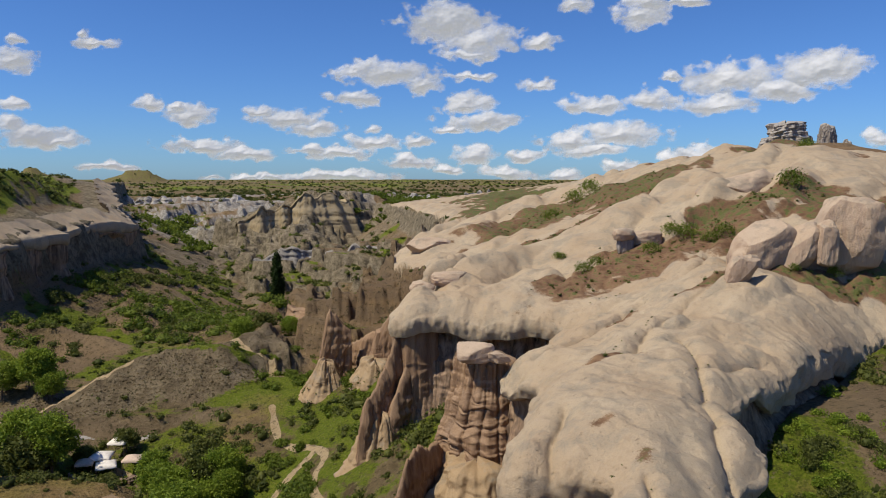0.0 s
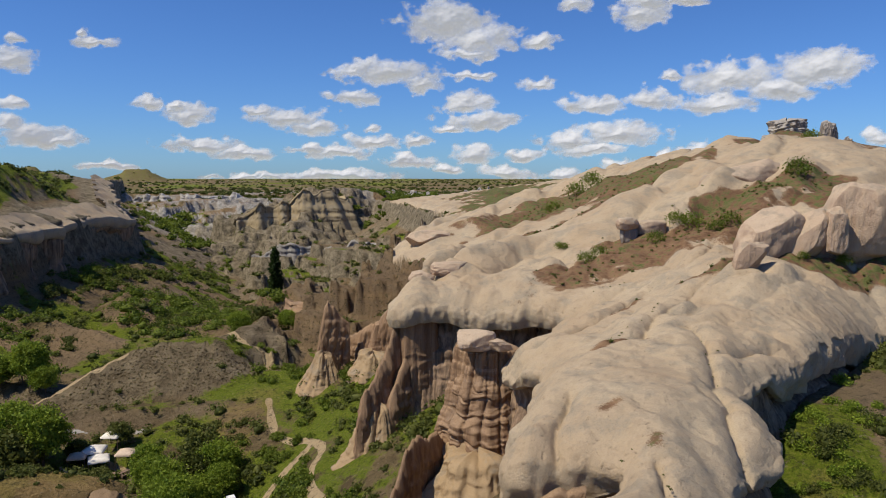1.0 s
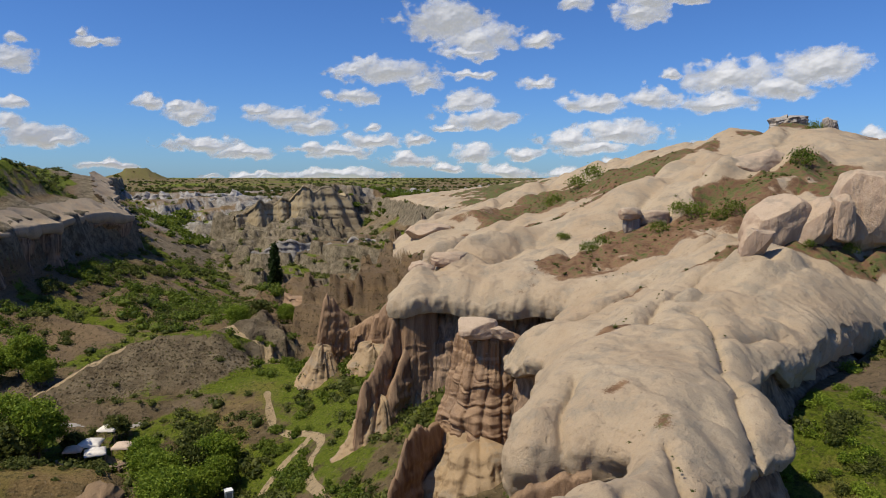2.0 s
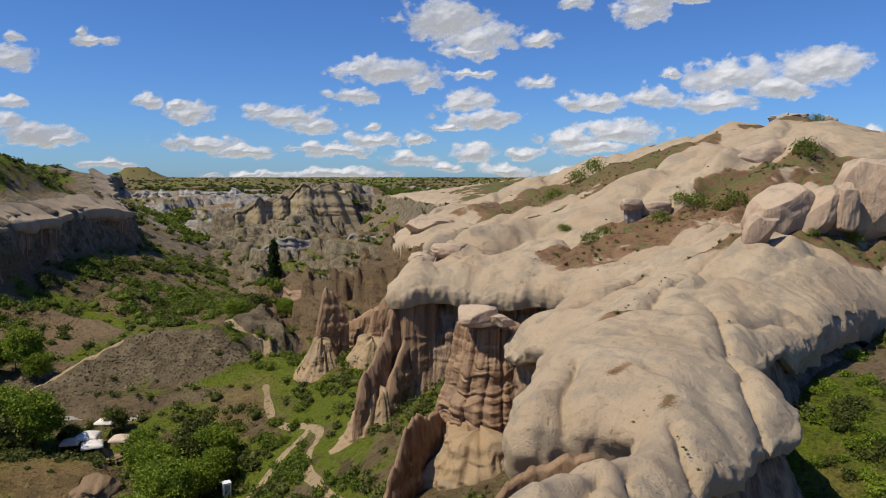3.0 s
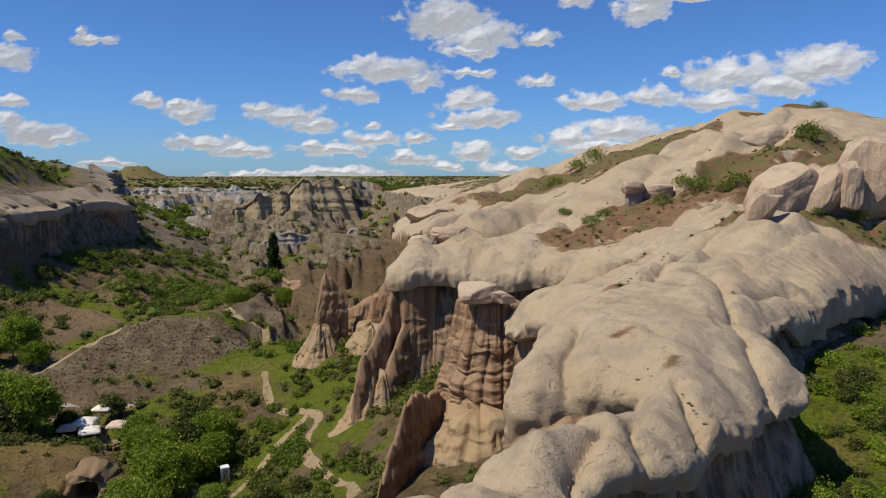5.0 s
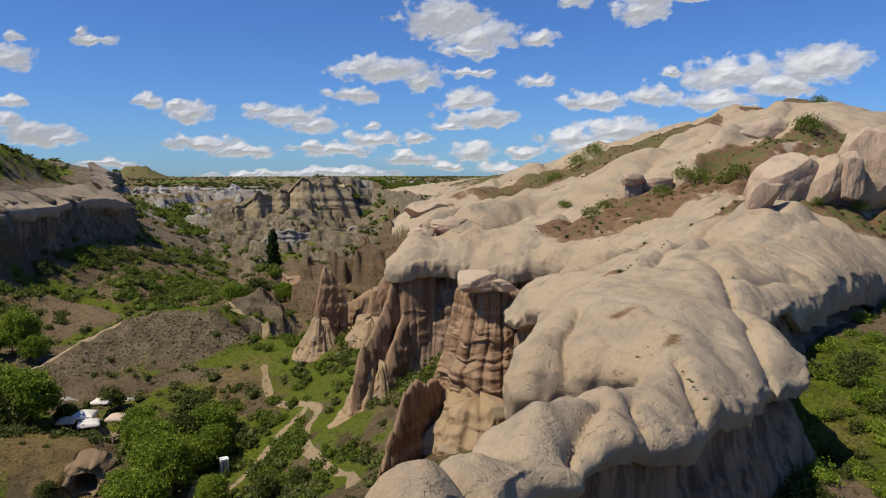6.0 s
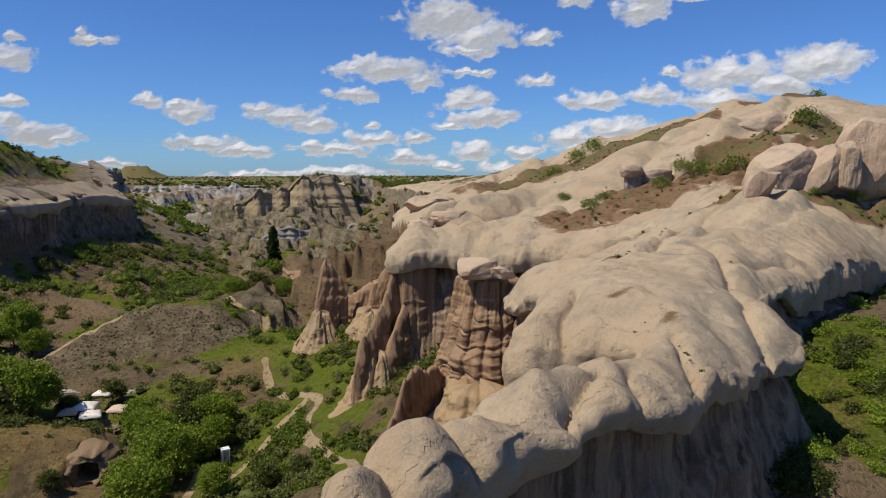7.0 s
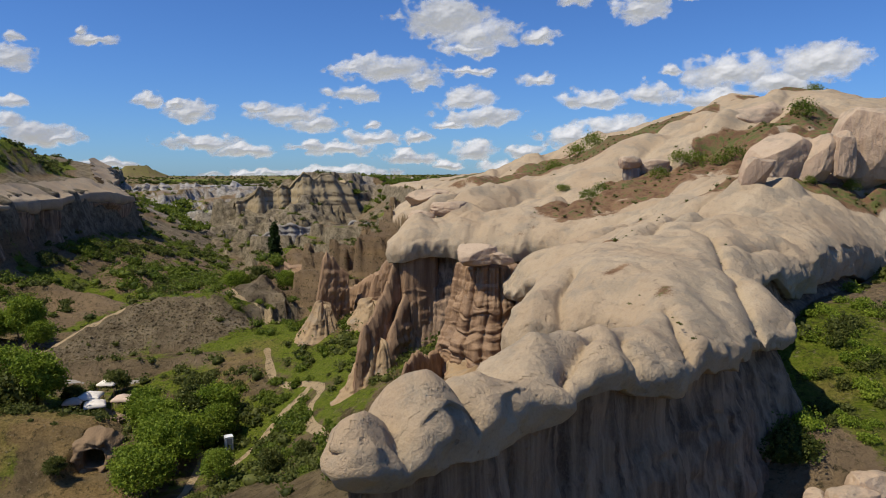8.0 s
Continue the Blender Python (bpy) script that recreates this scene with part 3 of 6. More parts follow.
def earth():
    m, nt, b = nodes_of("valley ground")
    big, mid, fine = noise_tex(nt, 0.03, 5), noise_tex(nt, 0.35, 6, 0.6), noise_tex(nt, 3.0, 5, 0.65)
    up = upness(nt)
    rock = ramp(nt, noise_tex(nt, 0.02, 4), [(0.3, (0.21, 0.122, 0.060)), (0.5, (0.255, 0.172, 0.092)), (0.7, (0.265, 0.195, 0.115))])
    bands = noise_tex(nt, 1.0, 5, 0.6, stretch(nt, 0.02, 0.02, 0.45))
    rock = mix(nt, scalar(nt, "MULTIPLY", ramp(nt, bands, [(0.42, (1, 1, 1)), (0.58, (0, 0, 0))]), 0.45), rock, (0.13, 0.095, 0.065))
    rock = mix(nt, attr(nt, "grey"), rock, ramp(nt, mid, [(0.4, (0.26, 0.242, 0.215)), (0.6, (0.43, 0.405, 0.365))]))
    rock = mix(nt, attr(nt, "pale"), rock, ramp(nt, mid, [(0.38, (0.13, 0.105, 0.068)), (0.62, (0.30, 0.247, 0.165))]))
    soil = ramp(nt, mid, [(0.35, (0.115, 0.083, 0.042)), (0.65, (0.235, 0.172, 0.088))])
    grass = ramp(nt, fine, [(0.3, (0.07, 0.10, 0.008)), (0.55, (0.155, 0.19, 0.018)), (0.78, (0.26, 0.21, 0.06))])
    v = scalar(nt, "ADD", attr(nt, "veg"), scalar(nt, "ADD", scalar(nt, "MULTIPLY", scalar(nt, "SUBTRACT", mid, 0.5), 1.4), scalar(nt, "MULTIPLY", scalar(nt, "SUBTRACT", fine, 0.5), 0.7)))
    col = mix(nt, ramp(nt, attr(nt, "soil"), [(0.3, (0, 0, 0)), (0.6, (1, 1, 1))]), rock, soil)
    col = mix(nt, ramp(nt, v, [(0.42, (0, 0, 0)), (0.62, (1, 1, 1))]), col, grass)
    col = mix(nt, ramp(nt, scalar(nt, "ADD", attr(nt, "trail"), scalar(nt, "MULTIPLY", scalar(nt, "SUBTRACT", fine, 0.5), 0.3)), [(0.4, (0, 0, 0)), (0.6, (1, 1, 1))]), col, (0.52, 0.385, 0.22))
    col = mix(nt, scalar(nt, "MULTIPLY", ramp(nt, scalar(nt, "ADD", attr(nt, "straw"), scalar(nt, "MULTIPLY", scalar(nt, "SUBTRACT", mid, 0.5), 0.9)), [(0.3, (0, 0, 0)), (0.8, (1, 1, 1))]), 0.75), col, ramp(nt, fine, [(0.3, (0.20, 0.125, 0.045)), (0.7, (0.40, 0.27, 0.11))]))
    speck = noise_tex(nt, 1.1, 5, 0.75)
    col = mix(nt, scalar(nt, "MULTIPLY", ramp(nt, speck, [(0.54, (0, 0, 0)), (0.62, (1, 1, 1))]), 0.65), col, (0.035, 0.036, 0.014))
    col = mix(nt, scalar(nt, "MULTIPLY", ramp(nt, noise_tex(nt, 1.7, 4, 0.7), [(0.6, (0, 0, 0)), (0.68, (1, 1, 1))]), 0.5), col, (0.34, 0.27, 0.18))
    grit = noise_tex(nt, 2.4, 5, 0.8)
    col = mix(nt, scalar(nt, "MULTIPLY", ramp(nt, grit, [(0.34, (1, 1, 1)), (0.46, (0, 0, 0))]), 0.4), col, (0.06, 0.045, 0.02))
    nt.links.new(col, b.inputs["Base Color"])
    b.inputs["Roughness"].default_value = 0.95
    b.inputs["Specular IOR Level"].default_value = 0.1
    bump(nt, b, scalar(nt, "ADD", mid, scalar(nt, "ADD", scalar(nt, "MULTIPLY", fine, 0.3), scalar(nt, "ADD", scalar(nt, "MULTIPLY", speck, 0.5), scalar(nt, "MULTIPLY", grit, 0.6)))), 1.0, 1.0)
    return m


EARTH = earth()


# ---------------------------------------------------------------- mesh helpers
def mesh_of(name, verts, faces, mat, flat=False, attrs=None):
    """A mesh from arrays of vertices and of quads or triangles."""
    me = bpy.data.meshes.new(name)
    verts, faces = np.asarray(verts, np.float32), np.asarray(faces, np.int32)
    k = faces.shape[1]
    me.vertices.add(len(verts))
    me.vertices.foreach_set("co", verts.ravel())
    me.loops.add(faces.size)
    me.loops.foreach_set("vertex_index", faces.ravel())
    me.polygons.add(len(faces))
    me.polygons.foreach_set("loop_start", np.arange(0, faces.size, k, dtype=np.int32))
    me.update(calc_edges=True)
    me.polygons.foreach_set("use_smooth", np.full(len(faces), not flat))
    for key, values in (attrs or {}).items():
        me.attributes.new(key, "FLOAT", "POINT").data.foreach_set("value", np.asarray(values, np.float32).ravel())
    me.materials.append(mat)
    me.validate()
    return me


def grid_faces(nu, nv, wrap=False):
    i, j = np.meshgrid(np.arange(nu - (0 if wrap else 1)), np.arange(nv - 1), indexing="ij")
    i2 = (i + 1) % nu
    return np.stack([i * nv + j, i2 * nv + j, i2 * nv + j + 1, i * nv + j + 1], -1).reshape(-1, 4)


def resample(pts, step, rounds=2):
    p = np.array(pts, float)
    for _ in range(rounds):
        q = np.empty((2 * len(p) - 2, 2))
        q[0::2], q[1::2] = 0.75 * p[:-1] + 0.25 * p[1:], 0.25 * p[:-1] + 0.75 * p[1:]
        p = np.vstack([p[:1], q, p[-1:]])
    s = np.r_[0, np.cumsum(np.hypot(*np.diff(p, axis=0).T))]
    t = np.arange(0, s[-1], step)
    return np.stack([np.interp(t, s, p[:, 0]), np.interp(t, s, p[:, 1])], -1), t


# ---------------------------------------------------------------- the ground, one sheet to the horizon
TRAILS = [
    [(-9.5, 80, 0), (-10.4, 87, 0), (-12.6, 89.6, 0), (-15.6, 95, 0), (-18.8, 102, 0), (-19.3, 107.5, 0), (-18, 111, 0), (-19.3, 115.4, 0), (-24, 119, 0), (-28, 122.5, 0), (-31, 131.5, 0), (-32, 135, 0)],
    [(-29, 100, 0), (-27.2, 104.9, 0), (-24.5, 111.8, 0), (-21, 115.5, 0)],
    [(-64, 149.2, 0), (-69.3, 145.6, 0), (-76.6, 141.6, 0), (-88, 138, 0), (-96, 130, 0)],
    [(-22, 150, 0), (-33, 154, 0), (-44, 160, 0), (-50, 166, 0)],
    [(-34, 60, 0), (-32, 80, 0), (-33, 98, 0), (-35, 108, 0), (-44, 116, 0), (-56, 122, 0)]]
MEADOWS = [(-33, 142, 10, 6), (-21, 121, 5, 5), (-61, 97, 5, 4), (-14, 101, 4, 9), (-13, 84, 6, 6), (-24, 100, 4, 8), (-30, 112, 8, 7), (-75, 128, 12, 8), (30, 57, 6, 8), (38, 66, 7, 6)]


TRAILS = [[(float(px), float(py), 0.0) for px, py in resample([p[:2] for p in line], 2.4)[0]] + [line[-1]] for line in TRAILS]


def cover(x, y, z, nz):
    """How much plant cover, soil, grey rock and trodden path there is; far hills take a haze tone."""
    r = np.hypot(x, y)
    veg = 0.14 + 0.8 * fbm(x, y, 22, 4, 71) + 0.9 * (nz - 0.85)
    veg = veg + 0.2 * (1 - smooth(14, 24, z)) * (y < 420) - 0.15 * smooth(330, 480, y)
    d, _, _ = along(x, y, MOUND)
    veg = veg - 0.55 * (1 - smooth(7, 13, d)) * (y < 152)
    for mx, my, ma, mb in MEADOWS:
        veg = veg + 0.7 * np.clip(1.4 - np.hypot((x - mx) / ma, (y - my) / mb), 0, 1)
    soil = 0.5 + 0.5 * fbm(x, y, 25, 3, 72) + 0.5 * (nz - 0.75) - 0.3 * smooth(300, 420, y)
    d, _, _ = along(x, y, MOUND)
    heap = 1 - smooth(10, 14, d)
    soil = np.where(heap > 0, soil * (1 - heap) + 0.43 * heap, soil)
    grey = smooth(0.0, 0.5, fbm(x, y, 90, 2, 73) + 0.4 * smooth(480, 700, y) - 0.25) * smooth(300, 480, y)
    table = smooth(800, 1400, r)
    veg, soil = veg * (1 - table) + table * (0.42 + 0.35 * fbm(x, y, 120, 4, 74)), soil * (1 - table) + table
    # cover on the table mountains mixes an olive-grey in place of distance haze
    hazy_hill = smooth(1700, 1900, r) * (z > 50)
    veg, soil, grey = veg * (1 - hazy_hill) + 0.45 * hazy_hill, np.maximum(soil, hazy_hill), grey * (1 - hazy_hill)
    trail = np.zeros(np.shape(x))
    for line in TRAILS:
        d, _, _ = along(x, y, line)
        trail = np.maximum(trail, 1 - smooth(0.35, 0.95, d + 0.25 * fbm(x, y, 4, 2, 75)))
    d, _, _ = along(x, y, LEFT_RIM)
    crown = inside(x, y, LEFT_PLAN) * smooth(12, 19, d) * (y < 420)
    veg, soil = veg + 1.1 * crown, np.maximum(soil, crown)
    veg = veg - 0.9 * (1 - smooth(9, 16, d)) * (z > 36)
    soil = soil - 0.9 * (1 - smooth(9, 16, d)) * (z > 36)
    inn = inside(x, y, ROCK_PLAN) & (y < 560)
    rs, rv = rock_soil(x, y)
    veg, soil = np.where(inn, rv, veg), np.where(inn, rs, soil)
    d, _, _ = along(x, y, LEFT_RIM)
    spur = smooth(-46, -36, x) * smooth(140, 154, y) * (1 - smooth(225, 260, y)) * ~inn
    soil, veg = soil - 0.7 * spur, veg - 0.12 * spur
    dry = (1 - smooth(108, 116, y)) * (1 - smooth(-44, -38, x))
    soil, veg = np.maximum(soil, dry * 0.9), veg - 0.05 * dry
    pale = (1 - smooth(9, 17, d)) * (z > 34)
    d, _, _ = along(x, y, MID_RIDGE)
    pale = np.maximum(pale, (1 - smooth(14, 45, d)) * smooth(-0.3, 0.4, fbm(x, y, 30, 3, 78)))
    pale = np.maximum(pale, 0.7 * heap)
    # bare faces of the layered banks
    face = smooth(0.12, 0.40, 1 - nz + 0.12 * fbm(x, y, 9, 3, 79)) * np.maximum(smooth(180, 260, y), smooth(-44, -34, x) * smooth(146, 160, y)) * (1 - table) * ~inn
    veg, soil = veg - 0.5 * face, soil - 0.6 * face
    pale = np.maximum(pale, face * smooth(205, 260, y) * (1 - smooth(500, 580, y)))
    grey = np.maximum(grey, face * smooth(480, 580, y))
    bare = smooth(215, 300, y) * (1 - smooth(640, 800, y)) * smooth(-0.35, 0.35, fbm(x, y, 42, 4, 76) + 0.1) * ~inn
    veg, soil, pale = veg - 0.35 * bare, soil - 0.8 * bare, np.maximum(pale, 0.75 * bare * (1 - smooth(480, 580, y)))
    grey = np.maximum(grey, 0.8 * bare * smooth(460, 560, y))
    slope = (1 - smooth(-84, -74, x - 0.08 * (y - 160))) * (y > 150) * (y < 330) * ~inside(x, y, LEFT_PLAN)
    veg = veg - 0.12 * slope + 0.5 * slope * fbm(x, y, 13, 3, 80) - 1.5 * ribs(x, y) * slope
    soil = soil - 0.3 * slope
    straw = np.clip(dry * (0.9 + 0.8 * fbm(x, y, 9, 3, 69)), 0, 1) + 0.5 * np.clip(fbm(x, y, 17, 3, 68) - 0.1, 0, 1) * (y < 330)
    return veg, soil, grey, trail, pale, straw


def build_ground():
    az = np.r_[np.linspace(-180, -40, 60, endpoint=False), np.linspace(-40, -34, 24, endpoint=False), np.linspace(-34, 34, GROUND_COLS), np.linspace(34, 40, 24)[1:], np.linspace(40, 180, 60)[1:-1]]
    rr = np.r_[np.geomspace(0.005, 40, 50, endpoint=False), np.geomspace(40, 320, GROUND_ROWS, endpoint=False), np.geomspace(320, 900, GROUND_ROWS // 2, endpoint=False), np.geomspace(900, 4700, 160)]
    A, R = np.meshgrid(np.radians(az), rr, indexing="ij")
    x, y = R * np.sin(A), R * np.cos(A)
    z = ground_height(x, y)
    back = smooth(80, 120, np.abs(np.degrees(A)))
    z = z * (1 - back) + 12 * back + back * 2 * fbm(x, y, 60, 3, 28)
    gz_r = np.gradient(z, axis=1) / np.gradient(R, axis=1)
    gz_a = np.gradient(z, axis=0) / (np.gradient(A, axis=0) * R)
    nz = 1 / np.sqrt(1 + gz_r ** 2 + gz_a ** 2)
    veg, soil, grey, trail, pale, straw = cover(x, y, z, nz)
    me = mesh_of("ground", np.stack([x, y, z], -1).reshape(-1, 3), grid_faces(len(az), len(rr), True)[:, ::-1], EARTH,
                 attrs={"veg": veg, "soil": soil, "grey": grey, "trail": trail, "pale": pale, "straw": straw})
    me.materials.append(TUFF)
    cen = np.empty(len(me.polygons) * 3, np.float32)
    me.polygons.foreach_get("center", cen)
    cx, cy = cen.reshape(-1, 3)[:, 0], cen.reshape(-1, 3)[:, 1]
    me.polygons.foreach_set("material_index", (inside(cx, cy, ROCK_PLAN) & (cy < 520)).astype(np.int32))
    return tagged(new("ground", me), "eroded valley of pale tuff, soil and grass", "ground", kind="structure")


GROUND_COLS, GROUND_ROWS = 600, 430
ground = build_ground()


# ---------------------------------------------------------------- the rock massif: cap with rim and cliffs
def build_massif():
    massif = tagged(new("rock_massif"), "pale cream tuff ridge with smooth weathered cap and brown cliffs", "rock formation")
    q, s = resample(RIM, 0.2)
    tan = np.gradient(q, axis=0)
    for _ in range(12):
        tan[1:-1] = (tan[:-2] + 2 * tan[1:-1] + tan[2:]) / 4
    tan /= np.hypot(*tan.T)[:, None]
    nrm = np.stack([-tan[:, 1], tan[:, 0]], -1)          # outward: left of the run
    fin = 1 - smooth(34, 42, q[:, 1])
    front = (np.arange(len(q)) < np.argmin(q[:, 1])).astype(float)
    q = q + nrm * ((0.9 - 0.8 * np.maximum(fin, front)) * (lobing(s) - 0.75) + 0.25 * fbm(s, s * 0, 2.0, 3, 91))[:, None]
    for fold in FOLDS:
        near_fold, _, _ = along(q[:, 0], q[:, 1], fold)
        q = q - nrm * ((0.5 - 0.3 * fin) * np.exp(-near_fold / 0.4))[:, None]
    line = [(a_, b_, 0.0) for a_, b_ in q[::3]]
    # cap
    st = 0.2
    gx, gy = np.meshgrid(np.arange(-9, 80, st), np.arange(24, 131.5, st), indexing="ij")
    plan = [tuple(v) for v in q[::3]] + [(80, 131.6), (80, 92)]
    keep = inside(gx, gy, plan)
    near = keep.ravel()
    x, y = gx.ravel()[near], gy.ravel()[near]
    d, _, run = along(x, y, line)
    z = rock_height(x, y, d, run)
    index = np.full(gx.size, -1)
    good = np.nonzero(near)[0]
    index[good[d > 0.35]] = np.nonzero(d > 0.35)[0]
    f = index[grid_faces(*gx.shape)]
    f = f[(f >= 0).all(1)]
    used, inv = np.unique(f, return_inverse=True)
    soil, veg = rock_soil(x[used], y[used])
    cap = new("cap", mesh_of("cap", np.stack([x, y, z], -1)[used], inv.reshape(-1, 4), TUFF, attrs={"soil": soil, "veg": veg}))
    cap.parent = massif
    # rim and cliff
    n = len(q)
    rows = 104
    lipz = rock_height(q[:, 0], q[:, 1], np.zeros(n), along(q[:, 0], q[:, 1], line)[2])
    foot = np.minimum(ground_height(*(q + nrm * 4.0).T) - 2.0, lipz - 6)
    thin = smooth(9, 15, q[:, 0]) * (1 - smooth(74, 90, q[:, 1])) * smooth(36, 42, q[:, 1])
    lip = np.clip(1.9 + 0.6 * fbm(s, s * 0, 7, 2, 81), 1.0, 3.4) - 0.7 * thin + 2.4 * np.exp(-((q[:, 0] - 5) ** 2 + (q[:, 1] - 52) ** 2) / 30) + 1.2 * smooth(99, 105, q[:, 1]) + 2.2 * smooth(28, 33, q[:, 0]) * (1 - smooth(94, 100, q[:, 1]))
    even = lipz.copy()
    for _ in range(60):
        even[1:-1] = (even[:-2] + 2 * even[1:-1] + even[2:]) / 4
    lip = np.maximum(lipz - (even - lip), 0.6)
    lip = lip + 0.22 * fbm(s, s * 0 + 7, 1.1, 3, 87) * (0.5 + thin)
    lip = lip - 0.45 * fin
    deep_cut = 1.0 + 0.8 * np.clip(fbm(s, s * 0, 8, 2, 88) + 0.3, 0, 1.2) + 2.2 * smooth(95, 101, q[:, 1]) - 0.35 * fin
    V, wall = np.zeros((n, rows, 3)), np.zeros((n, rows))
    for k, w in enumerate(np.linspace(0, 1, rows)):
        wall[:, k] = min(max((w - 0.30) * 16, 0), 1)
        if w < 0.08:                                   # inner strip of the top
            o = -0.9 * (1 - w / 0.08) * np.ones(n)
            px, py = q[:, 0] + nrm[:, 0] * o, q[:, 1] + nrm[:, 1] * o
            dd, _, rr_ = along(px, py, line)
            zz = rock_height(px, py, np.where(o < -0.05, dd, 0), rr_) - 0.04 * (1 - w / 0.08)
        else:
            if w < 0.29:                               # the lip: bulges out, then draws in to a sharp lower edge
                c = (w - 0.08) / 0.21
                o = (0.42 - 0.2 * thin) * math.sin(math.pi * min(c * 1.05, 1) ** 0.8) + 0.10 * c
                dz = lip * c
            elif w < 0.35:                             # flat underside
                c = (w - 0.29) / 0.06
                o = 0.10 - deep_cut * c
                dz = lip + 0.12 * c
            else:
                c = (w - 0.35) / 0.65
                o = 0.10 - deep_cut + 0.9 * c + 2.4 * c ** 3 + 0.6 * min(c * 3, 1) * deep_cut
                dz = lip + 0.12 + (lipz - foot - lip - 0.12) * c
            zz = lipz - dz
            g = min(max((w - 0.33) * 12, 0), 1)
            post = pillars(s, zz, 3.1, 820) * (1.15 - 0.7 * front) + 0.5 * pillars(s, zz, 1.3, 830) * (1 - 0.4 * front)
            post = post + 0.13 * ledges(zz, s, 1.3, 84) + 0.16 * fbm(s, zz, 0.9, 3, 86) + 0.5 * fbm(s, zz * 0.1, 8.0, 2, 82) * (1 - 0.6 * front)
            small = (0.24 - 0.1 * smooth(99, 105, q[:, 1])) * fbm(s, zz, 1.8, 4, 85) + 0.10 * fbm(s, zz * 0.4, 0.5, 2, 89)
            o = o + g * np.minimum(post, 0.7) + (1 - g) * small
            px, py = q[:, 0] + nrm[:, 0] * o, q[:, 1] + nrm[:, 1] * o
        V[:, k] = np.stack([px, py, zz], -1)
    rim = new("cliff", mesh_of("cliff", V.reshape(-1, 3), grid_faces(n, rows)[:, ::-1], TUFF, attrs={"wall": wall}))
    rim.parent = massif
    return massif


massif = build_massif()


def part(name, me, parent, label=""):
    ob = new(name, me)
    ob.parent = parent
    return tagged(ob, label) if label else ob


def unit_ball(sub):
    bm = bmesh.new()
    bmesh.ops.create_icosphere(bm, subdivisions=sub, radius=1)
    v = np.array([p.co[:] for p in bm.verts])
    f = np.array([[q.index for q in p.verts] for p in bm.faces])
    bm.free()
    return v, f


BALLS = {k: unit_ball(k) for k in (3, 4, 5, 6)}


def boulder_mesh(name, centre, radii, turn, seed, mat, sub=5, rough=0.10, box=0.0, tip=0.0, cuts=0):
    """A weathered stone; box squares it off, tip leans it over."""
    v, f = BALLS[sub]
    v = v.copy()
    if box:
        m = np.abs(v).max(1)[:, None]
        v = v * (1 - box) + v / m * box * 0.86
    pick = np.random.default_rng(seed)
    for _ in range(cuts):
        nrm = pick.normal(size=3) * (1, 1, 0.6)
        nrm /= np.linalg.norm(nrm)
        over = np.maximum(v @ nrm - pick.uniform(0.6, 0.82), 0)
        v = v - over[:, None] * nrm * 0.92
    big = fbm(v[:, 0] + seed * 3.1, v[:, 1], 0.9, 3, seed, v[:, 2])
    small = fbm(v[:, 0] * 1 + seed, v[:, 1], 0.22, 3, seed + 5, v[:, 2])
    v = v * (1 + rough * big + rough * 0.14 * small)[:, None]
    v = v * np.array(radii)
    v[:, 0] += tip * v[:, 2]
    c, s_ = math.cos(radians(turn)), math.sin(radians(turn))
    v = np.stack([v[:, 0] * c - v[:, 1] * s_, v[:, 0] * s_ + v[:, 1] * c, v[:, 2]], -1) + np.array(centre)
    return mesh_of(name, v, f, mat)


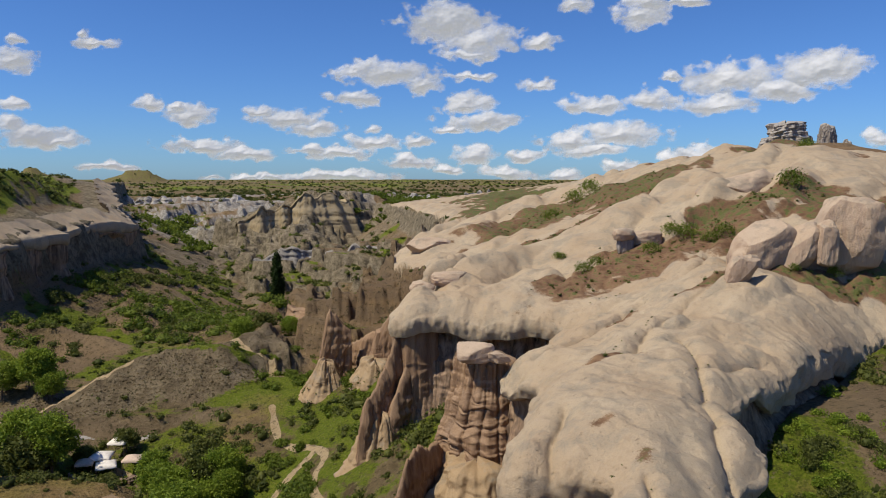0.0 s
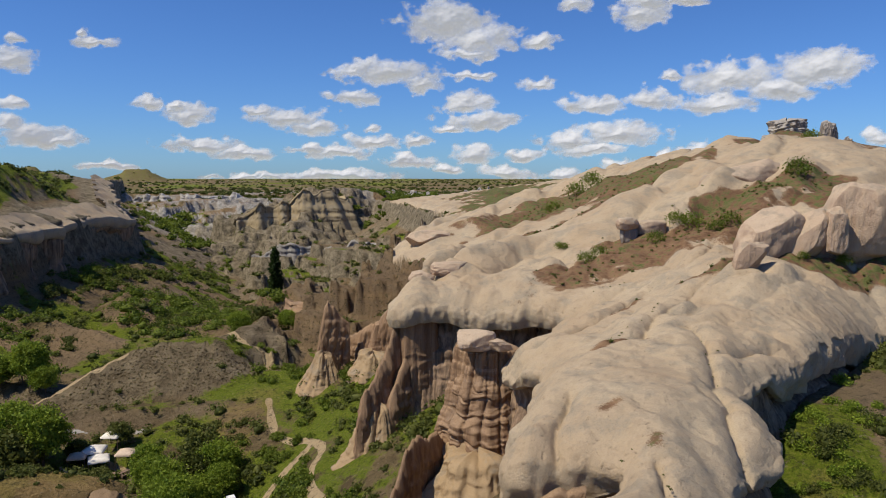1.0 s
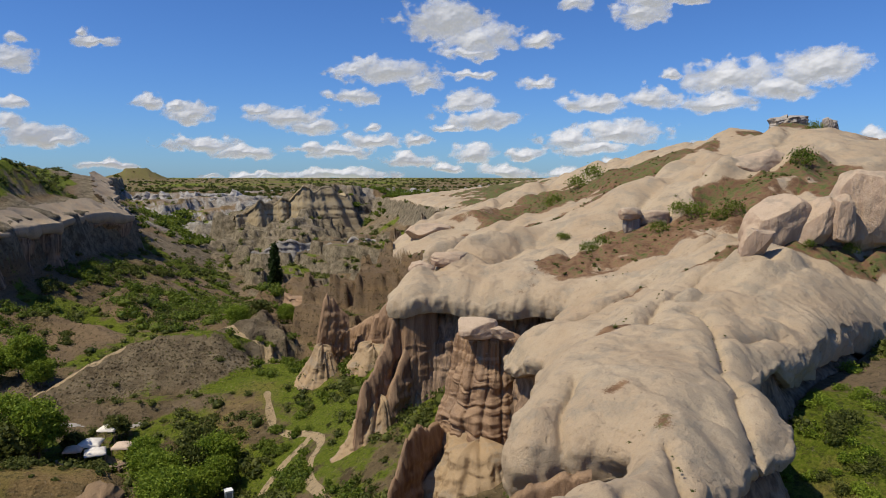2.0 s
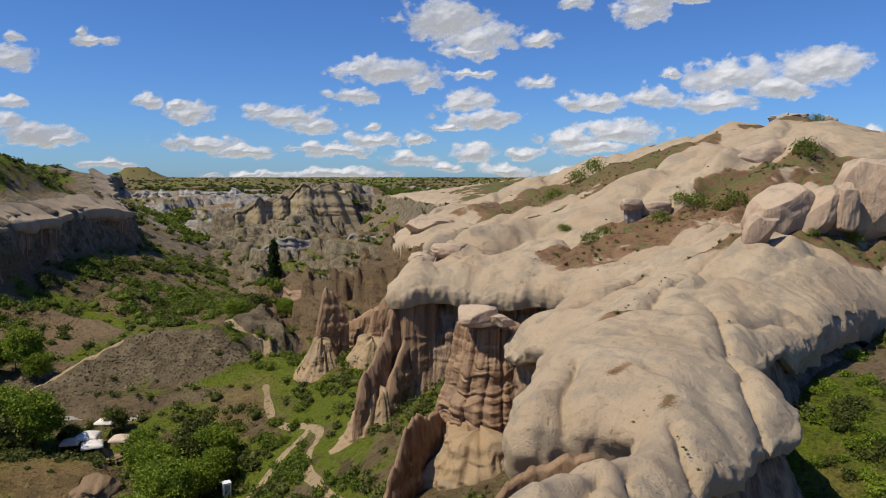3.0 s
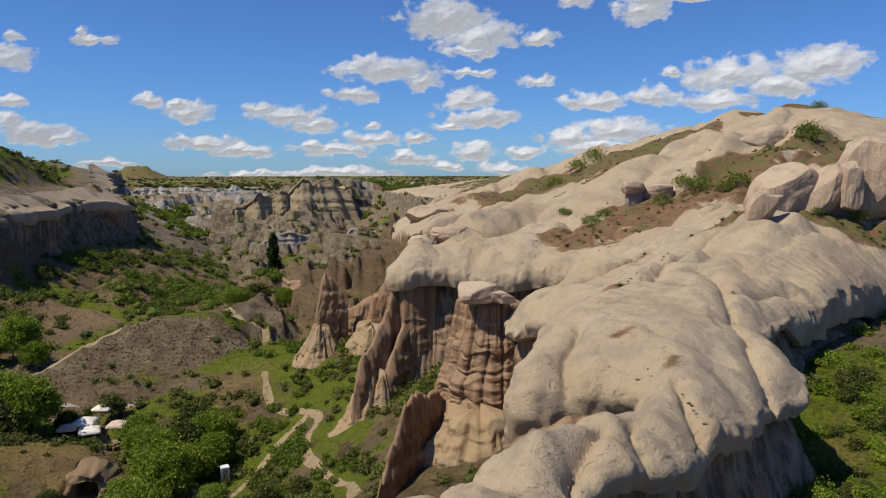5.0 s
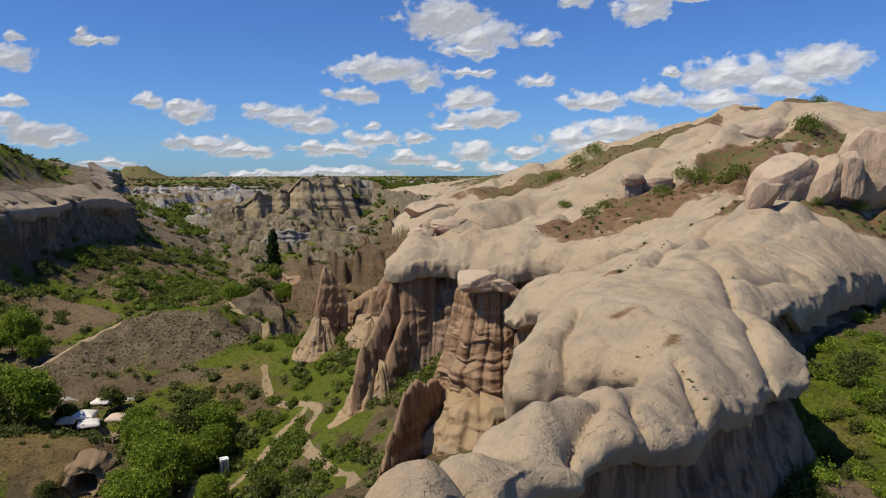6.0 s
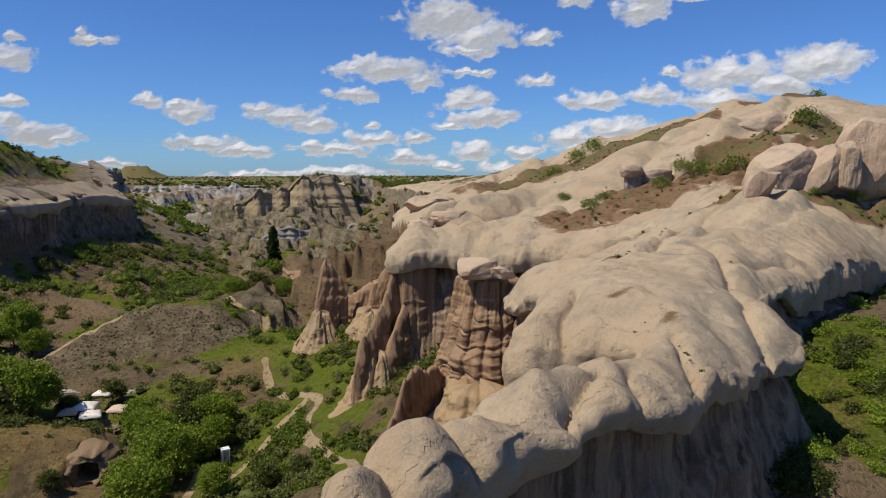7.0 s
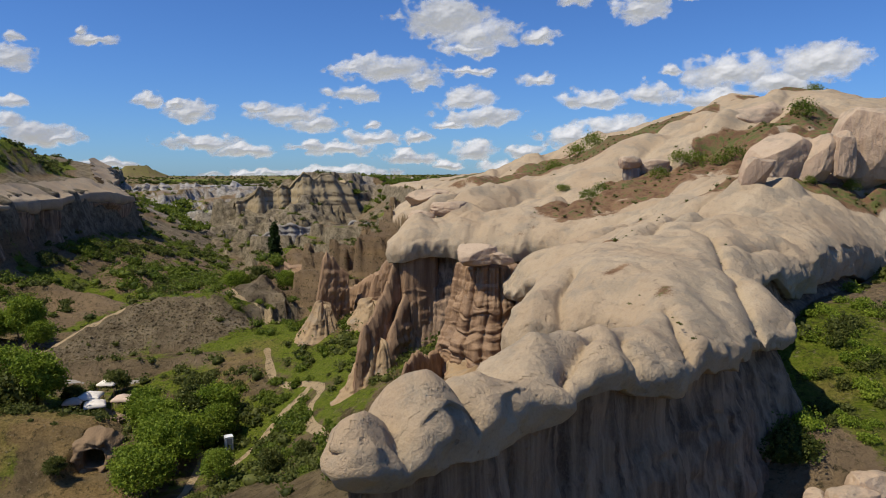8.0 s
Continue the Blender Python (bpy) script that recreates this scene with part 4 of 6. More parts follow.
def pinnacle_mesh(name, x, y, z0, z1, r0, r1, seed, mat, flat=1.0, turn=0.0, lean=(0, 0), power=1.4, flutes=0.22, wob=0.16, square=0.0, strata=0.03, fine=90, joints=0.0):
    """A tapering fluted stack of tuff."""
    nu, nv = fine, fine
    a_, t = np.meshgrid(np.linspace(0, 2 * math.pi, nu, endpoint=False), np.linspace(0, 1, nv), indexing="ij")
    r = r1 + (r0 - r1) * (1 - t) ** power
    zz = z0 + (z1 - z0) * t
    ca, sa = np.cos(a_), np.sin(a_)
    fl = -np.abs(fbm(ca * 2.2 + seed, sa * 2.2, 0.9, 3, seed, zz * 0.04)) + 0.35
    form = fbm(ca * 0.9 + seed, sa * 0.9, 0.8, 2, seed + 4, zz * 0.05)
    st = fbm(ca * 0.5 + seed, sa * 0.5, 0.7, 3, seed + 3, zz * 0.55)
    st = np.sign(st) * np.abs(st) ** 0.6
    lump = fbm(ca * 1.6 + seed, sa * 1.6, 0.6, 3, seed + 7, zz * 0.3)
    block = fbm(ca * 2.6 + seed, sa * 2.6, 0.5, 3, seed + 11, zz * 0.35)
    r = r * (1 + flutes * 1.3 * fl + strata * st + 0.5 * wob * lump + wob * form + 0.3 * wob * block)
    r = r * (1 - square + square * 1.06 / (np.abs(ca) ** 6 + np.abs(sa) ** 6) ** (1 / 6))
    if joints:
        girth = a_ * 0.5 * (r0 + r1)
        low = 1 - smooth(0.15, 0.4, t)
        r = r + joints * (0.7 * pillars(girth, zz, 2.3, seed + 40) * (1 - 0.5 * low) + 0.35 * pillars(girth, zz, 0.9, seed + 50) * smooth(0.7, 0.85, t))
        r = r + joints * (0.26 + 0.2 * fbm(girth, zz, 2.5, 2, seed + 65)) * ledges(zz + 0.5 * fbm(girth, zz, 2.2, 2, seed + 66), girth, 0.8, seed + 60) * smooth(0.25, 0.4, t) * (1 - smooth(0.74, 0.86, t)) + joints * low * 0.5 * ledges(fbm(girth, zz, 1.6, 3, seed + 70) * 2, girth, 0.8, seed + 80)
    r = r * np.where(t > 0.96, np.sqrt(np.clip(1 - ((t - 0.96) / 0.0401) ** 2, 0, 1)), 1)
    lx, ly = r * ca, r * sa * flat
    c, s_ = math.cos(radians(turn)), math.sin(radians(turn))
    zz = zz + 0.5 * wob * (z1 - z0) * fbm(ca + seed, sa, 0.7, 2, seed + 9) * t ** 3
    v = np.stack([x + lx * c - ly * s_ + lean[0] * t, y + lx * s_ + ly * c + lean[1] * t, zz], -1).reshape(-1, 3)
    return mesh_of(name, v, grid_faces(nu, nv, True), mat)


def buttress_mesh(name, ridge, z0, half, foot, seed, mat, steps=1.0):
    """A thin wall of tuff running out from the cliff under a stepped, falling ridge of (x, y, z) points."""
    q, s = resample([(x, y) for x, y, z in ridge], 0.14, 1)
    n, rows = len(q), 97
    zr = np.interp(np.linspace(0, 1, n), np.r_[0, np.cumsum(np.hypot(*np.diff(np.array(ridge)[:, :2], axis=0).T))] / np.hypot(*np.diff(np.array(ridge)[:, :2], axis=0).T).sum(), [p[2] for p in ridge])
    notch = fbm(s, s * 0, 1.5, 3, seed)
    zr = zr + steps * (0.55 * np.sign(notch) * np.abs(notch) ** 0.5 + 0.22 * fbm(s, s * 0, 0.5, 2, seed + 1))
    tan = np.gradient(q, axis=0)
    tan /= np.hypot(*tan.T)[:, None]
    nrm = np.stack([tan[:, 1], -tan[:, 0]], -1)
    end = (1 - np.clip((s - s[0]) / (s[-1] - s[0]), 0, 1) ** 10) ** 0.5
    end = np.maximum(end, 0.02)
    V = np.zeros((n, rows, 3))
    for k, v in enumerate(np.linspace(-1, 1, rows)):
        h = 1 - abs(v) ** 0.9                                # 1 at the ridge, 0 at the foot
        zz = z0 + (zr - z0) * h ** 0.92
        side = 1 if v > 0 else -1
        bands = fbm(s * 0.03, zz * 1.0, 0.9, 3, seed + 2)
        grooves = -np.abs(fbm(s + 0.06 * zz, zz * 0.05, 1.1, 3, seed + 3 + side))
        o = half * (1 - np.exp(-abs(v) * 12)) + foot * (1 - h) ** 3.0 + (0.20 * np.sign(bands) * np.abs(bands) ** 0.6 + 0.22 * (grooves + 0.2) + 0.30 * pillars(s + 0.2 * zz, zz, 1.9, seed + 20 + side) + 0.16 * fbm(s, zz, 0.6, 2, seed + 6 + side)) * min(abs(v) * 6, 1)
        o = side * np.maximum(o, 0.0) * end
        out = tan * ((foot * 0.8 * (1 - h) ** 1.5) * ((s - s[0]) / (s[-1] - s[0])) ** 3)[:, None]
        V[:, k] = np.stack([q[:, 0] + nrm[:, 0] * o + out[:, 0], q[:, 1] + nrm[:, 1] * o + out[:, 1], zz], -1)
    return mesh_of(name, V.reshape(-1, 3), grid_faces(n, rows)[:, ::-1], mat)


def escarpment(name, label, pts, face, lip_, seed, mat, step=0.7, bold=1.0, rise=4.2, hollow=1.0, batter=0.0):
    """A long cliff with a rounded lip over a fluted wall, along (x, y, z) points."""
    q, s = resample([(x, y) for x, y, z in pts], step, 1)
    n, rows = len(q), 70
    _, zr, _ = along(q[:, 0], q[:, 1], pts)
    tan = np.gradient(q, axis=0)
    for _ in range(14):
        tan[1:-1] = (tan[:-2] + 2 * tan[1:-1] + tan[2:]) / 4
    tan /= np.hypot(*tan.T)[:, None]
    nrm = np.stack([tan[:, 1], -tan[:, 0]], -1)          # outward: right of the run
    q = q + nrm * (2.6 * bold * np.abs(fbm(s, s * 0, 16, 3, seed)) + 2.2)[:, None]
    zr = zr + bold * (1.3 - 0.8 * hollow) * fbm(s, s * 0, 14, 3, seed + 1) - 0.8
    jag = (1 - hollow) * bold
    q = q + nrm * (jag * 2.4 * fbm(s, s * 0, 7, 3, seed + 12))[:, None]
    zr = zr + jag * 1.5 * fbm(s, s * 0, 5, 3, seed + 13)
    lip = lip_ * np.clip(1 + 0.5 * fbm(s, s * 0, 14, 2, seed + 2), 0.5, 1.6)
    V, wall = np.zeros((n, rows, 3)), np.zeros((n, rows))
    for k, w in enumerate(np.linspace(0, 1, rows)):
        wall[:, k] = min(max((w - 0.36) * 14, 0), 1)
        if w < 0.2:
            c = w / 0.2
            o, zz = -9 * (1 - c) * np.ones(n), zr - 0.8 * c + 0.5 * fbm(s, s * 0 + 9 * c, 5, 2, seed + 3) + rise * (1 - c) ** 1.3
        elif w < 0.42:
            th = math.pi * (0.25 + 0.75 * (w - 0.2) / 0.22)
            o, zz = ((0.3 + 1.1 * hollow) * (math.sin(th) - 0.707) + (1 - hollow) * 1.1 * (th / math.pi - 0.25)) * np.ones(n), zr - 0.8 - lip / 1.707 * (0.707 - math.cos(th))
        else:
            c = (w - 0.42) / 0.58
            zz = zr - 0.8 - lip - (face + 3 - 3 * hollow - lip) * c
            o = -1.0 + 1.6 * (1 - hollow) - hollow * (1.5 + 8.0 * smooth(0.05, 0.4, fbm(s, s * 0, 20, 2, seed + 8))) * math.sin(min(c * 1.5, 1) * 2.6) ** 1.5 + 2.2 * c * bold + batter * face * c + 0.9 * bold * fbm(s, zz * 0.06, 9, 3, seed + 4) + 1.2 * bold * pillars(s, zz, 6.5, seed + 5) + 0.6 * bold * pillars(s, zz, 2.6, seed + 9) + 0.45 * ledges(zz, s, 2.2, seed + 6)
        V[:, k] = np.stack([q[:, 0] + nrm[:, 0] * o, q[:, 1] + nrm[:, 1] * o, zz], -1)
    ob = new(name, mesh_of(name, V.reshape(-1, 3), grid_faces(n, rows), mat, attrs={"wall": wall}))
    return tagged(ob, label, "cliff")


escarpment("cliff", "pale tuff cliff with dark undercut hollows across the valley", LEFT_RIM[:8], 21, 3.2, 95, TUFF, 0.6, 1.5)
for (pts, face, lip_, seed, bold, label), mat in zip(LEDGES, (WHITE_ROCK, YELLOW_ROCK, PALE_ROCK, WHITE_ROCK, WHITE_ROCK, BROWN_TUFF)):
    escarpment("cliff", label, pts, face, lip_, seed, mat, 1.0, bold, -5.0, 0.0, 0.42)


escarpment("earth_bank", "low grey bank of bare earth below the bench", [(-76, 131, 12.6), (-67, 130.5, 13.0), (-56, 131, 13.6), (-47, 132.5, 14.2), (-42, 135, 14.6)], 4.0, 0.5, 591, PALE_ROCK, 0.35, 0.35, 1.2, 0.0, 0.25)


# ---------------------------------------------------------------- lobes, boulders and stacks of the massif
BUTTRESS = "thin stepped wall of brown tuff running down from the cliff"
for ridge, z0, half, foot, seed, steps in (
        ([(-3.6, 117, 40.5), (-5.9, 112, 38.6), (-6.8, 110, 36.9), (-8.9, 107, 31.6), (-10.6, 105, 28.8), (-11.2, 104, 27.6), (-12.0, 102.4, 23)], 14, 1.2, 2.2, 311, 0.8),
        ([(-0.6, 117, 40.5), (-3.0, 113, 38.6), (-4.6, 110.5, 35.4), (-6.1, 107.5, 31.1), (-7.4, 105, 26.9), (-7.8, 103.6, 23.4)], 15, 1.3, 2.0, 312, 0.8),
        ([(2.4, 88, 29.8), (1.0, 86, 29.0), (-0.9, 83, 29.4), (-2.9, 80, 29.8), (-4.0, 78, 28.9), (-5.2, 75, 26.0), (-6.2, 72, 22.5)], 12, 0.9, 3.0, 313, 1.0),
        ([(9.2, 48.2, 38.2), (7.4, 48.4, 38.3), (5.6, 48.6, 37.8), (4.0, 47.5, 37.2), (2.4, 45.9, 36.3), (1.3, 44.0, 33.8), (0.7, 42.6, 30)], 16, 0.7, 2.6, 314, 0.6),
        ([(-18.0, 143, 30.0), (-20.4, 142.4, 33.0), (-22.0, 142, 34.6), (-22.8, 141.8, 33.0), (-23.8, 141.6, 26.9), (-25.4, 141, 19)], 14, 0.9, 1.8, 315, 0.7),
        ([(-8.0, 140, 35.5), (-10.4, 141, 33.0), (-12.5, 142.4, 30.6), (-15.7, 145, 28.4), (-18.4, 146.5, 27.3), (-20.2, 147, 21)], 14, 1.0, 2.2, 316, 0.6),
        ([(-12.0, 176, 34.5), (-17.6, 176, 31.4), (-22.9, 176, 30.0), (-27.5, 176, 29.5), (-29.4, 175.6, 22)], 16, 1.4, 2.0, 317, 0.6)):
    tagged(new("rock_buttress", buttress_mesh("rock_buttress", ridge, z0, half, foot, seed, BROWN_TUFF, steps)), BUTTRESS, "rock buttress", "buttresses along the cliff")

STACK = "fluted stack of brown tuff beside the cliff"
for x, y, z0, z1, r0, r1, seed, flat, turn, lean, power in (
        (-3.9, 111.2, 16, 37.6, 3.6, 2.5, 211, 0.9, 20, (0, 0), 1.0), (-12.0, 142.6, 18, 30.6, 4.0, 1.6, 216, 0.6, 10, (0.8, 0), 0.8),
        (-14.0, 173, 20, 34.0, 3.2, 2.0, 219, 0.8, 0, (0, 0), 0.8)):
    tagged(new("rock_stack", pinnacle_mesh("rock_stack", x, y, z0, z1, r0, r1, seed, BROWN_TUFF, flat, turn, lean, power, 0.06, 0.04, 0.85, 0.008, 160, 0.28)), STACK, "rock stack", "stacks along the cliff")

for x, y, z0, z1, r0, r1, seed, lean in ((-10.0, 104.5, 9, 25.5, 10.5, 1.6, 271, (1.0, 1.0)), (-3.0, 101, 10, 23.5, 9.0, 2.0, 272, (0, 2)), (-23.5, 137, 13, 25.0, 9.0, 1.6, 273, (1, 2)), (3.2, 78.6, 12, 28.4, 11.5, 3.6, 274, (0.6, 2.4)), (-14.0, 136, 14, 25.5, 8.0, 2.5, 275, (1, 2)),
                                      (8, 60, 10, 29.5, 9, 2.0, 276, (1, 2))):
    tagged(new("talus_cone", pinnacle_mesh("talus_cone", x, y, z0, z1, r0, r1, seed, TALUS, 0.9, 0, lean, 1.15, 0.10, 0.16, 0.0, 0.03, 130, 0.35)), "pale beige cone of eroded tuff below the cliff", "talus cone", "talus cones")

tower = tagged(new("rock_tower"), "broad fluted brown tuff tower with pale capstones", "rock tower")
part("shaft", pinnacle_mesh("shaft", 4.6, 85.4, 20, 39.3, 6.6, 2.95, 231, BROWN_TUFF, 1.0, 45, (0.8, 0.8), 1.25, 0.06, 0.03, 0.8, 0.035, 260, 0.8), tower)
part("capstone", boulder_mesh("capstone", (3.6, 83.2, 40.1), (2.5, 2.1, 1.35), 0, 232, BOULDER, box=0.35, tip=0.25, cuts=8), tower, "pale angular capstone")
part("capstone", boulder_mesh("capstone", (6.2, 82.4, 39.8), (1.4, 1.2, 0.75), 20, 233, BOULDER, box=0.4, tip=-0.5, cuts=6), tower, "pale tilted capstone")

OUTCROP = "rounded pale pinkish tuff outcrop on the bare slope"
for c, r, turn, seed, box, tip in (((44.2, 103.5, 50.2), (4.9, 3.8, 4.2), 10, 241, 0.15, 0.4), ((48.6, 101.8, 49.6), (2.8, 2.6, 4.2), 0, 242, 0.25, 0.35), ((56.2, 103.5, 52.2), (4.6, 4.6, 5.9), 0, 243, 0.4, 0.02),
                                   ((52.2, 100.6, 51.0), (1.6, 1.9, 3.4), 0, 244, 0.5, 0.05), ((36.2, 88.6, 49.1), (2.0, 1.5, 2.0), 20, 245, 0.35, 0.4),
                                   ((1.5, 121.5, 43.4), (3.8, 2.6, 1.3), -5, 248, 0.35, 0.0), ((-3.2, 119.5, 42.0), (2.4, 2.2, 1.5), 10, 249, 0.3, 0.0),
                                   ((-3.5, 181, 43.0), (6.0, 5, 2.4), 0, 250, 0.2, 0.0), ((55, 138, 57.0), (8.0, 5, 4.6), 15, 251, 0.1, 0.35), ((41.3, 99.0, 48.3), (1.5, 1.2, 1.4), 0, 252, 0.4, 0.2),
                                   ((22.6, 42.6, 30.4), (1.5, 1.1, 1.1), 20, 254, 0.45, 0.1), ((24.3, 43.6, 30.8), (1.4, 1.2, 1.2), -10, 255, 0.45, 0.0), ((21.2, 43.4, 30.2), (0.9, 0.8, 0.8), 40, 256, 0.4, 0.0), ((23.2, 41.0, 29.8), (1.2, 1.0, 1.0), 70, 257, 0.4, 0.1)):
    tagged(new("rock_outcrop", boulder_mesh("rock_outcrop", c, r, turn, seed, BOULDER, 6, 0.10, box, tip, 5)), OUTCROP, "rock outcrop", "outcrops on the ridge")

g_ = float(rock_height(np.array([30.2]), np.array([122.9]), np.array([50.0]))[0])
mushroom = tagged(new("mushroom_rock"), "pale rounded capstone on a narrow grey neck", "rock")
part("capstone", boulder_mesh("capstone", (30.0, 122.8, g_ + 3.0), (1.9, 1.7, 1.2), 0, 246, BOULDER, box=0.25), mushroom)
part("neck", boulder_mesh("neck", (30.4, 123.0, g_ + 1.0), (1.5, 1.3, 1.6), 0, 253, GREY_ROCK, box=0.5), mushroom, "shaded grey neck")
part("ledge", boulder_mesh("ledge", (34.2, 124.2, g_ + 1.9), (3.0, 1.8, 1.8), 5, 247, BOULDER, box=0.3), mushroom)

castle = tagged(new("rock_castle"), "grey eroded rock castle on the far hilltop", "rock castle")
for x, y, z0, z1, r0, r1, seed, power in ((283, 618, 70, 105, 20, 13, 261, 0.7), (318, 620, 70, 103, 10, 4.5, 262, 0.8), (337, 622, 72, 91, 9, 2, 263, 0.9), (270, 615, 70, 92, 14, 7, 264, 0.9), (300, 616, 70, 93, 10, 3, 265, 0.9)):
    part("crag", pinnacle_mesh("crag", x, y, z0, z1, r0, r1, seed, GREY_ROCK, 0.8, 0, (0, 0), power, 0.35), castle)


# ---------------------------------------------------------------- plants
def leafage(name, dark, mid_, light):
    m, nt, b = nodes_of(name)
    g = nt.nodes.new("ShaderNodeNewGeometry")
    col = ramp(nt, g.outputs["Random Per Island"], [(0.0, dark), (0.5, mid_), (1.0, light)])
    col = mix(nt, ramp(nt, noise_tex(nt, 0.12, 3), [(0.35, (0, 0, 0)), (0.65, (0.6, 0.6, 0.6))]), col, light)
    nt.links.new(col, b.inputs["Base Color"])
    b.inputs["Roughness"].default_value = 0.6
    b.inputs["Specular IOR Level"].default_value = 0.2
    tr = nt.nodes.new("ShaderNodeBsdfTranslucent")
    nt.links.new(col, tr.inputs["Color"])
    mx = nt.nodes.new("ShaderNodeMixShader")
    mx.inputs[0].default_value = 0.4
    nt.links.new(b.outputs[0], mx.inputs[1])
    nt.links.new(tr.outputs[0], mx.inputs[2])
    nt.links.new(mx.outputs[0], nt.nodes["Material Output"].inputs["Surface"])
    return m


LEAF = leafage("fresh leaves", (0.055, 0.10, 0.008), (0.155, 0.23, 0.018), (0.28, 0.34, 0.04))
BUSH = leafage("bush leaves", (0.04, 0.07, 0.007), (0.10, 0.145, 0.014), (0.19, 0.23, 0.03))
SCRUB = leafage("scrub leaves", (0.032, 0.046, 0.008), (0.08, 0.10, 0.017), (0.16, 0.17, 0.04))
DARK_LEAF = leafage("poplar leaves", (0.012, 0.024, 0.006), (0.025, 0.048, 0.010), (0.045, 0.075, 0.015))
bark, nt_, b_ = nodes_of("bark")
nt_.links.new(ramp(nt_, noise_tex(nt_, 6, 5), [(0.3, (0.07, 0.05, 0.035)), (0.7, (0.17, 0.13, 0.10))]), b_.inputs["Base Color"])
b_.inputs["Roughness"].default_value = 0.9
rng = np.random.default_rng(5)


def leaves(points, size, squash=1.0):
    """Small quads, turned at random, about the given points."""
    n = len(points)
    u = rng.normal(size=(n, 3))
    u /= np.linalg.norm(u, axis=1)[:, None]
    w = np.cross(u, rng.normal(size=(n, 3)))
    w /= np.linalg.norm(w, axis=1)[:, None]
    s = (size * rng.uniform(0.6, 1.4, n))[:, None]
    a_, b2 = u * s, w * s * 0.6
    v = np.stack([points - a_, points + b2, points + a_, points - b2], 1).reshape(-1, 3)
    return v, np.arange(4 * n).reshape(-1, 4)


def clumps(centre, radii, count, each, spread, low=-0.35):
    """Points of foliage: clumps about an uneven rounded body, with gaps."""
    d = rng.normal(size=(count, 3))
    d /= np.linalg.norm(d, axis=1)[:, None]
    d[:, 2] = np.where(d[:, 2] < low, -d[:, 2], d[:, 2])
    c = d * (rng.uniform(0.45, 1.0, count) ** 0.6)[:, None] * np.array(radii)
    p = c[:, None, :] + rng.normal(size=(count, each, 3)) * spread * np.array([1, 1, 0.7])
    return p.reshape(-1, 3) + np.array(centre)


def tube(points, radii, sides=7):
    p, v = np.array(points, float), []
    t = np.gradient(p, axis=0)
    t /= np.linalg.norm(t, axis=1)[:, None]
    for i in range(len(p)):
        side = np.cross(t[i], (0.3, 0.9, 0.2))
        side /= np.linalg.norm(side)
        up = np.cross(t[i], side)
        for k in range(sides):
            a_ = 2 * math.pi * k / sides
            v.append(p[i] + radii[i] * (math.cos(a_) * side + math.sin(a_) * up))
    f = [[i * sides + k, i * sides + (k + 1) % sides, (i + 1) * sides + (k + 1) % sides, (i + 1) * sides + k] for i in range(len(p) - 1) for k in range(sides)]
    return np.array(v), np.array(f)


def tree_model(h, w, mat, label, n_clump=110, each=30, leaf=0.27, tall=False):
    t = tagged(new("tree"), label, "tree")
    vs, fs, off = [], [], 0
    bend = rng.normal(size=2) * 0.25
    trunk = [(0, 0, -0.5), (bend[0] * 0.3, bend[1] * 0.3, h * 0.25), (bend[0], bend[1], h * 0.55), (bend[0], bend[1], h * 0.85)]
    v, f = tube(trunk, [0.05 * h * 0.5, 0.04 * h * 0.5, 0.025 * h * 0.5, 0.01 * h * 0.5])
    vs.append(v), fs.append(f)
    off = len(v)
    for k in range(7):
        a_, z = k * 2.4 + rng.uniform(-0.4, 0.4), h * rng.uniform(0.28, 0.55)
        reach = w * rng.uniform(0.35, 0.6) * (0.35 if tall else 1)
        limb = [(bend[0] * 0.5, bend[1] * 0.5, z), (math.cos(a_) * reach * 0.6, math.sin(a_) * reach * 0.6, z + h * 0.12), (math.cos(a_) * reach, math.sin(a_) * reach, z + h * 0.25)]
        v, f = tube(limb, [0.011 * h, 0.008 * h, 0.003 * h], 5)
        vs.append(v), fs.append(f + off)
        off += len(v)
    part("trunk", mesh_of("trunk", np.vstack(vs), np.vstack(fs), bark), t, "brown branching trunk")
    if tall:
        z = rng.uniform(0.06, 1.0, n_clump)
        prof = w * np.interp(z, [0.05, 0.2, 0.6, 0.9, 1.0], [0.5, 0.9, 1.0, 0.6, 0.1])
        a_ = rng.uniform(0, 2 * math.pi, n_clump)
        c = np.stack([np.cos(a_) * prof * rng.uniform(0.3, 1, n_clump), np.sin(a_) * prof * rng.uniform(0.3, 1, n_clump), z * h], -1)
        p = (c[:, None, :] + rng.normal(size=(n_clump, each, 3)) * (0.35, 0.35, 0.8)).reshape(-1, 3)
    else:
        p = clumps((bend[0], bend[1], h * 0.6), (w, w, h * 0.42), n_clump, each, 0.16 * w, -0.6)
        p = np.vstack([p, clumps((w * 0.5, -w * 0.3, h * 0.45), (w * 0.6, w * 0.6, h * 0.28), n_clump // 3, each, 0.14 * w)])
    v, f = leaves(p, leaf)
    part("crown", mesh_of("crown", v, f, mat, flat=True), t)
    return t


def ground_at(x, y):
    return float(ground_height(np.array([float(x)]), np.array([float(y)]))[0])


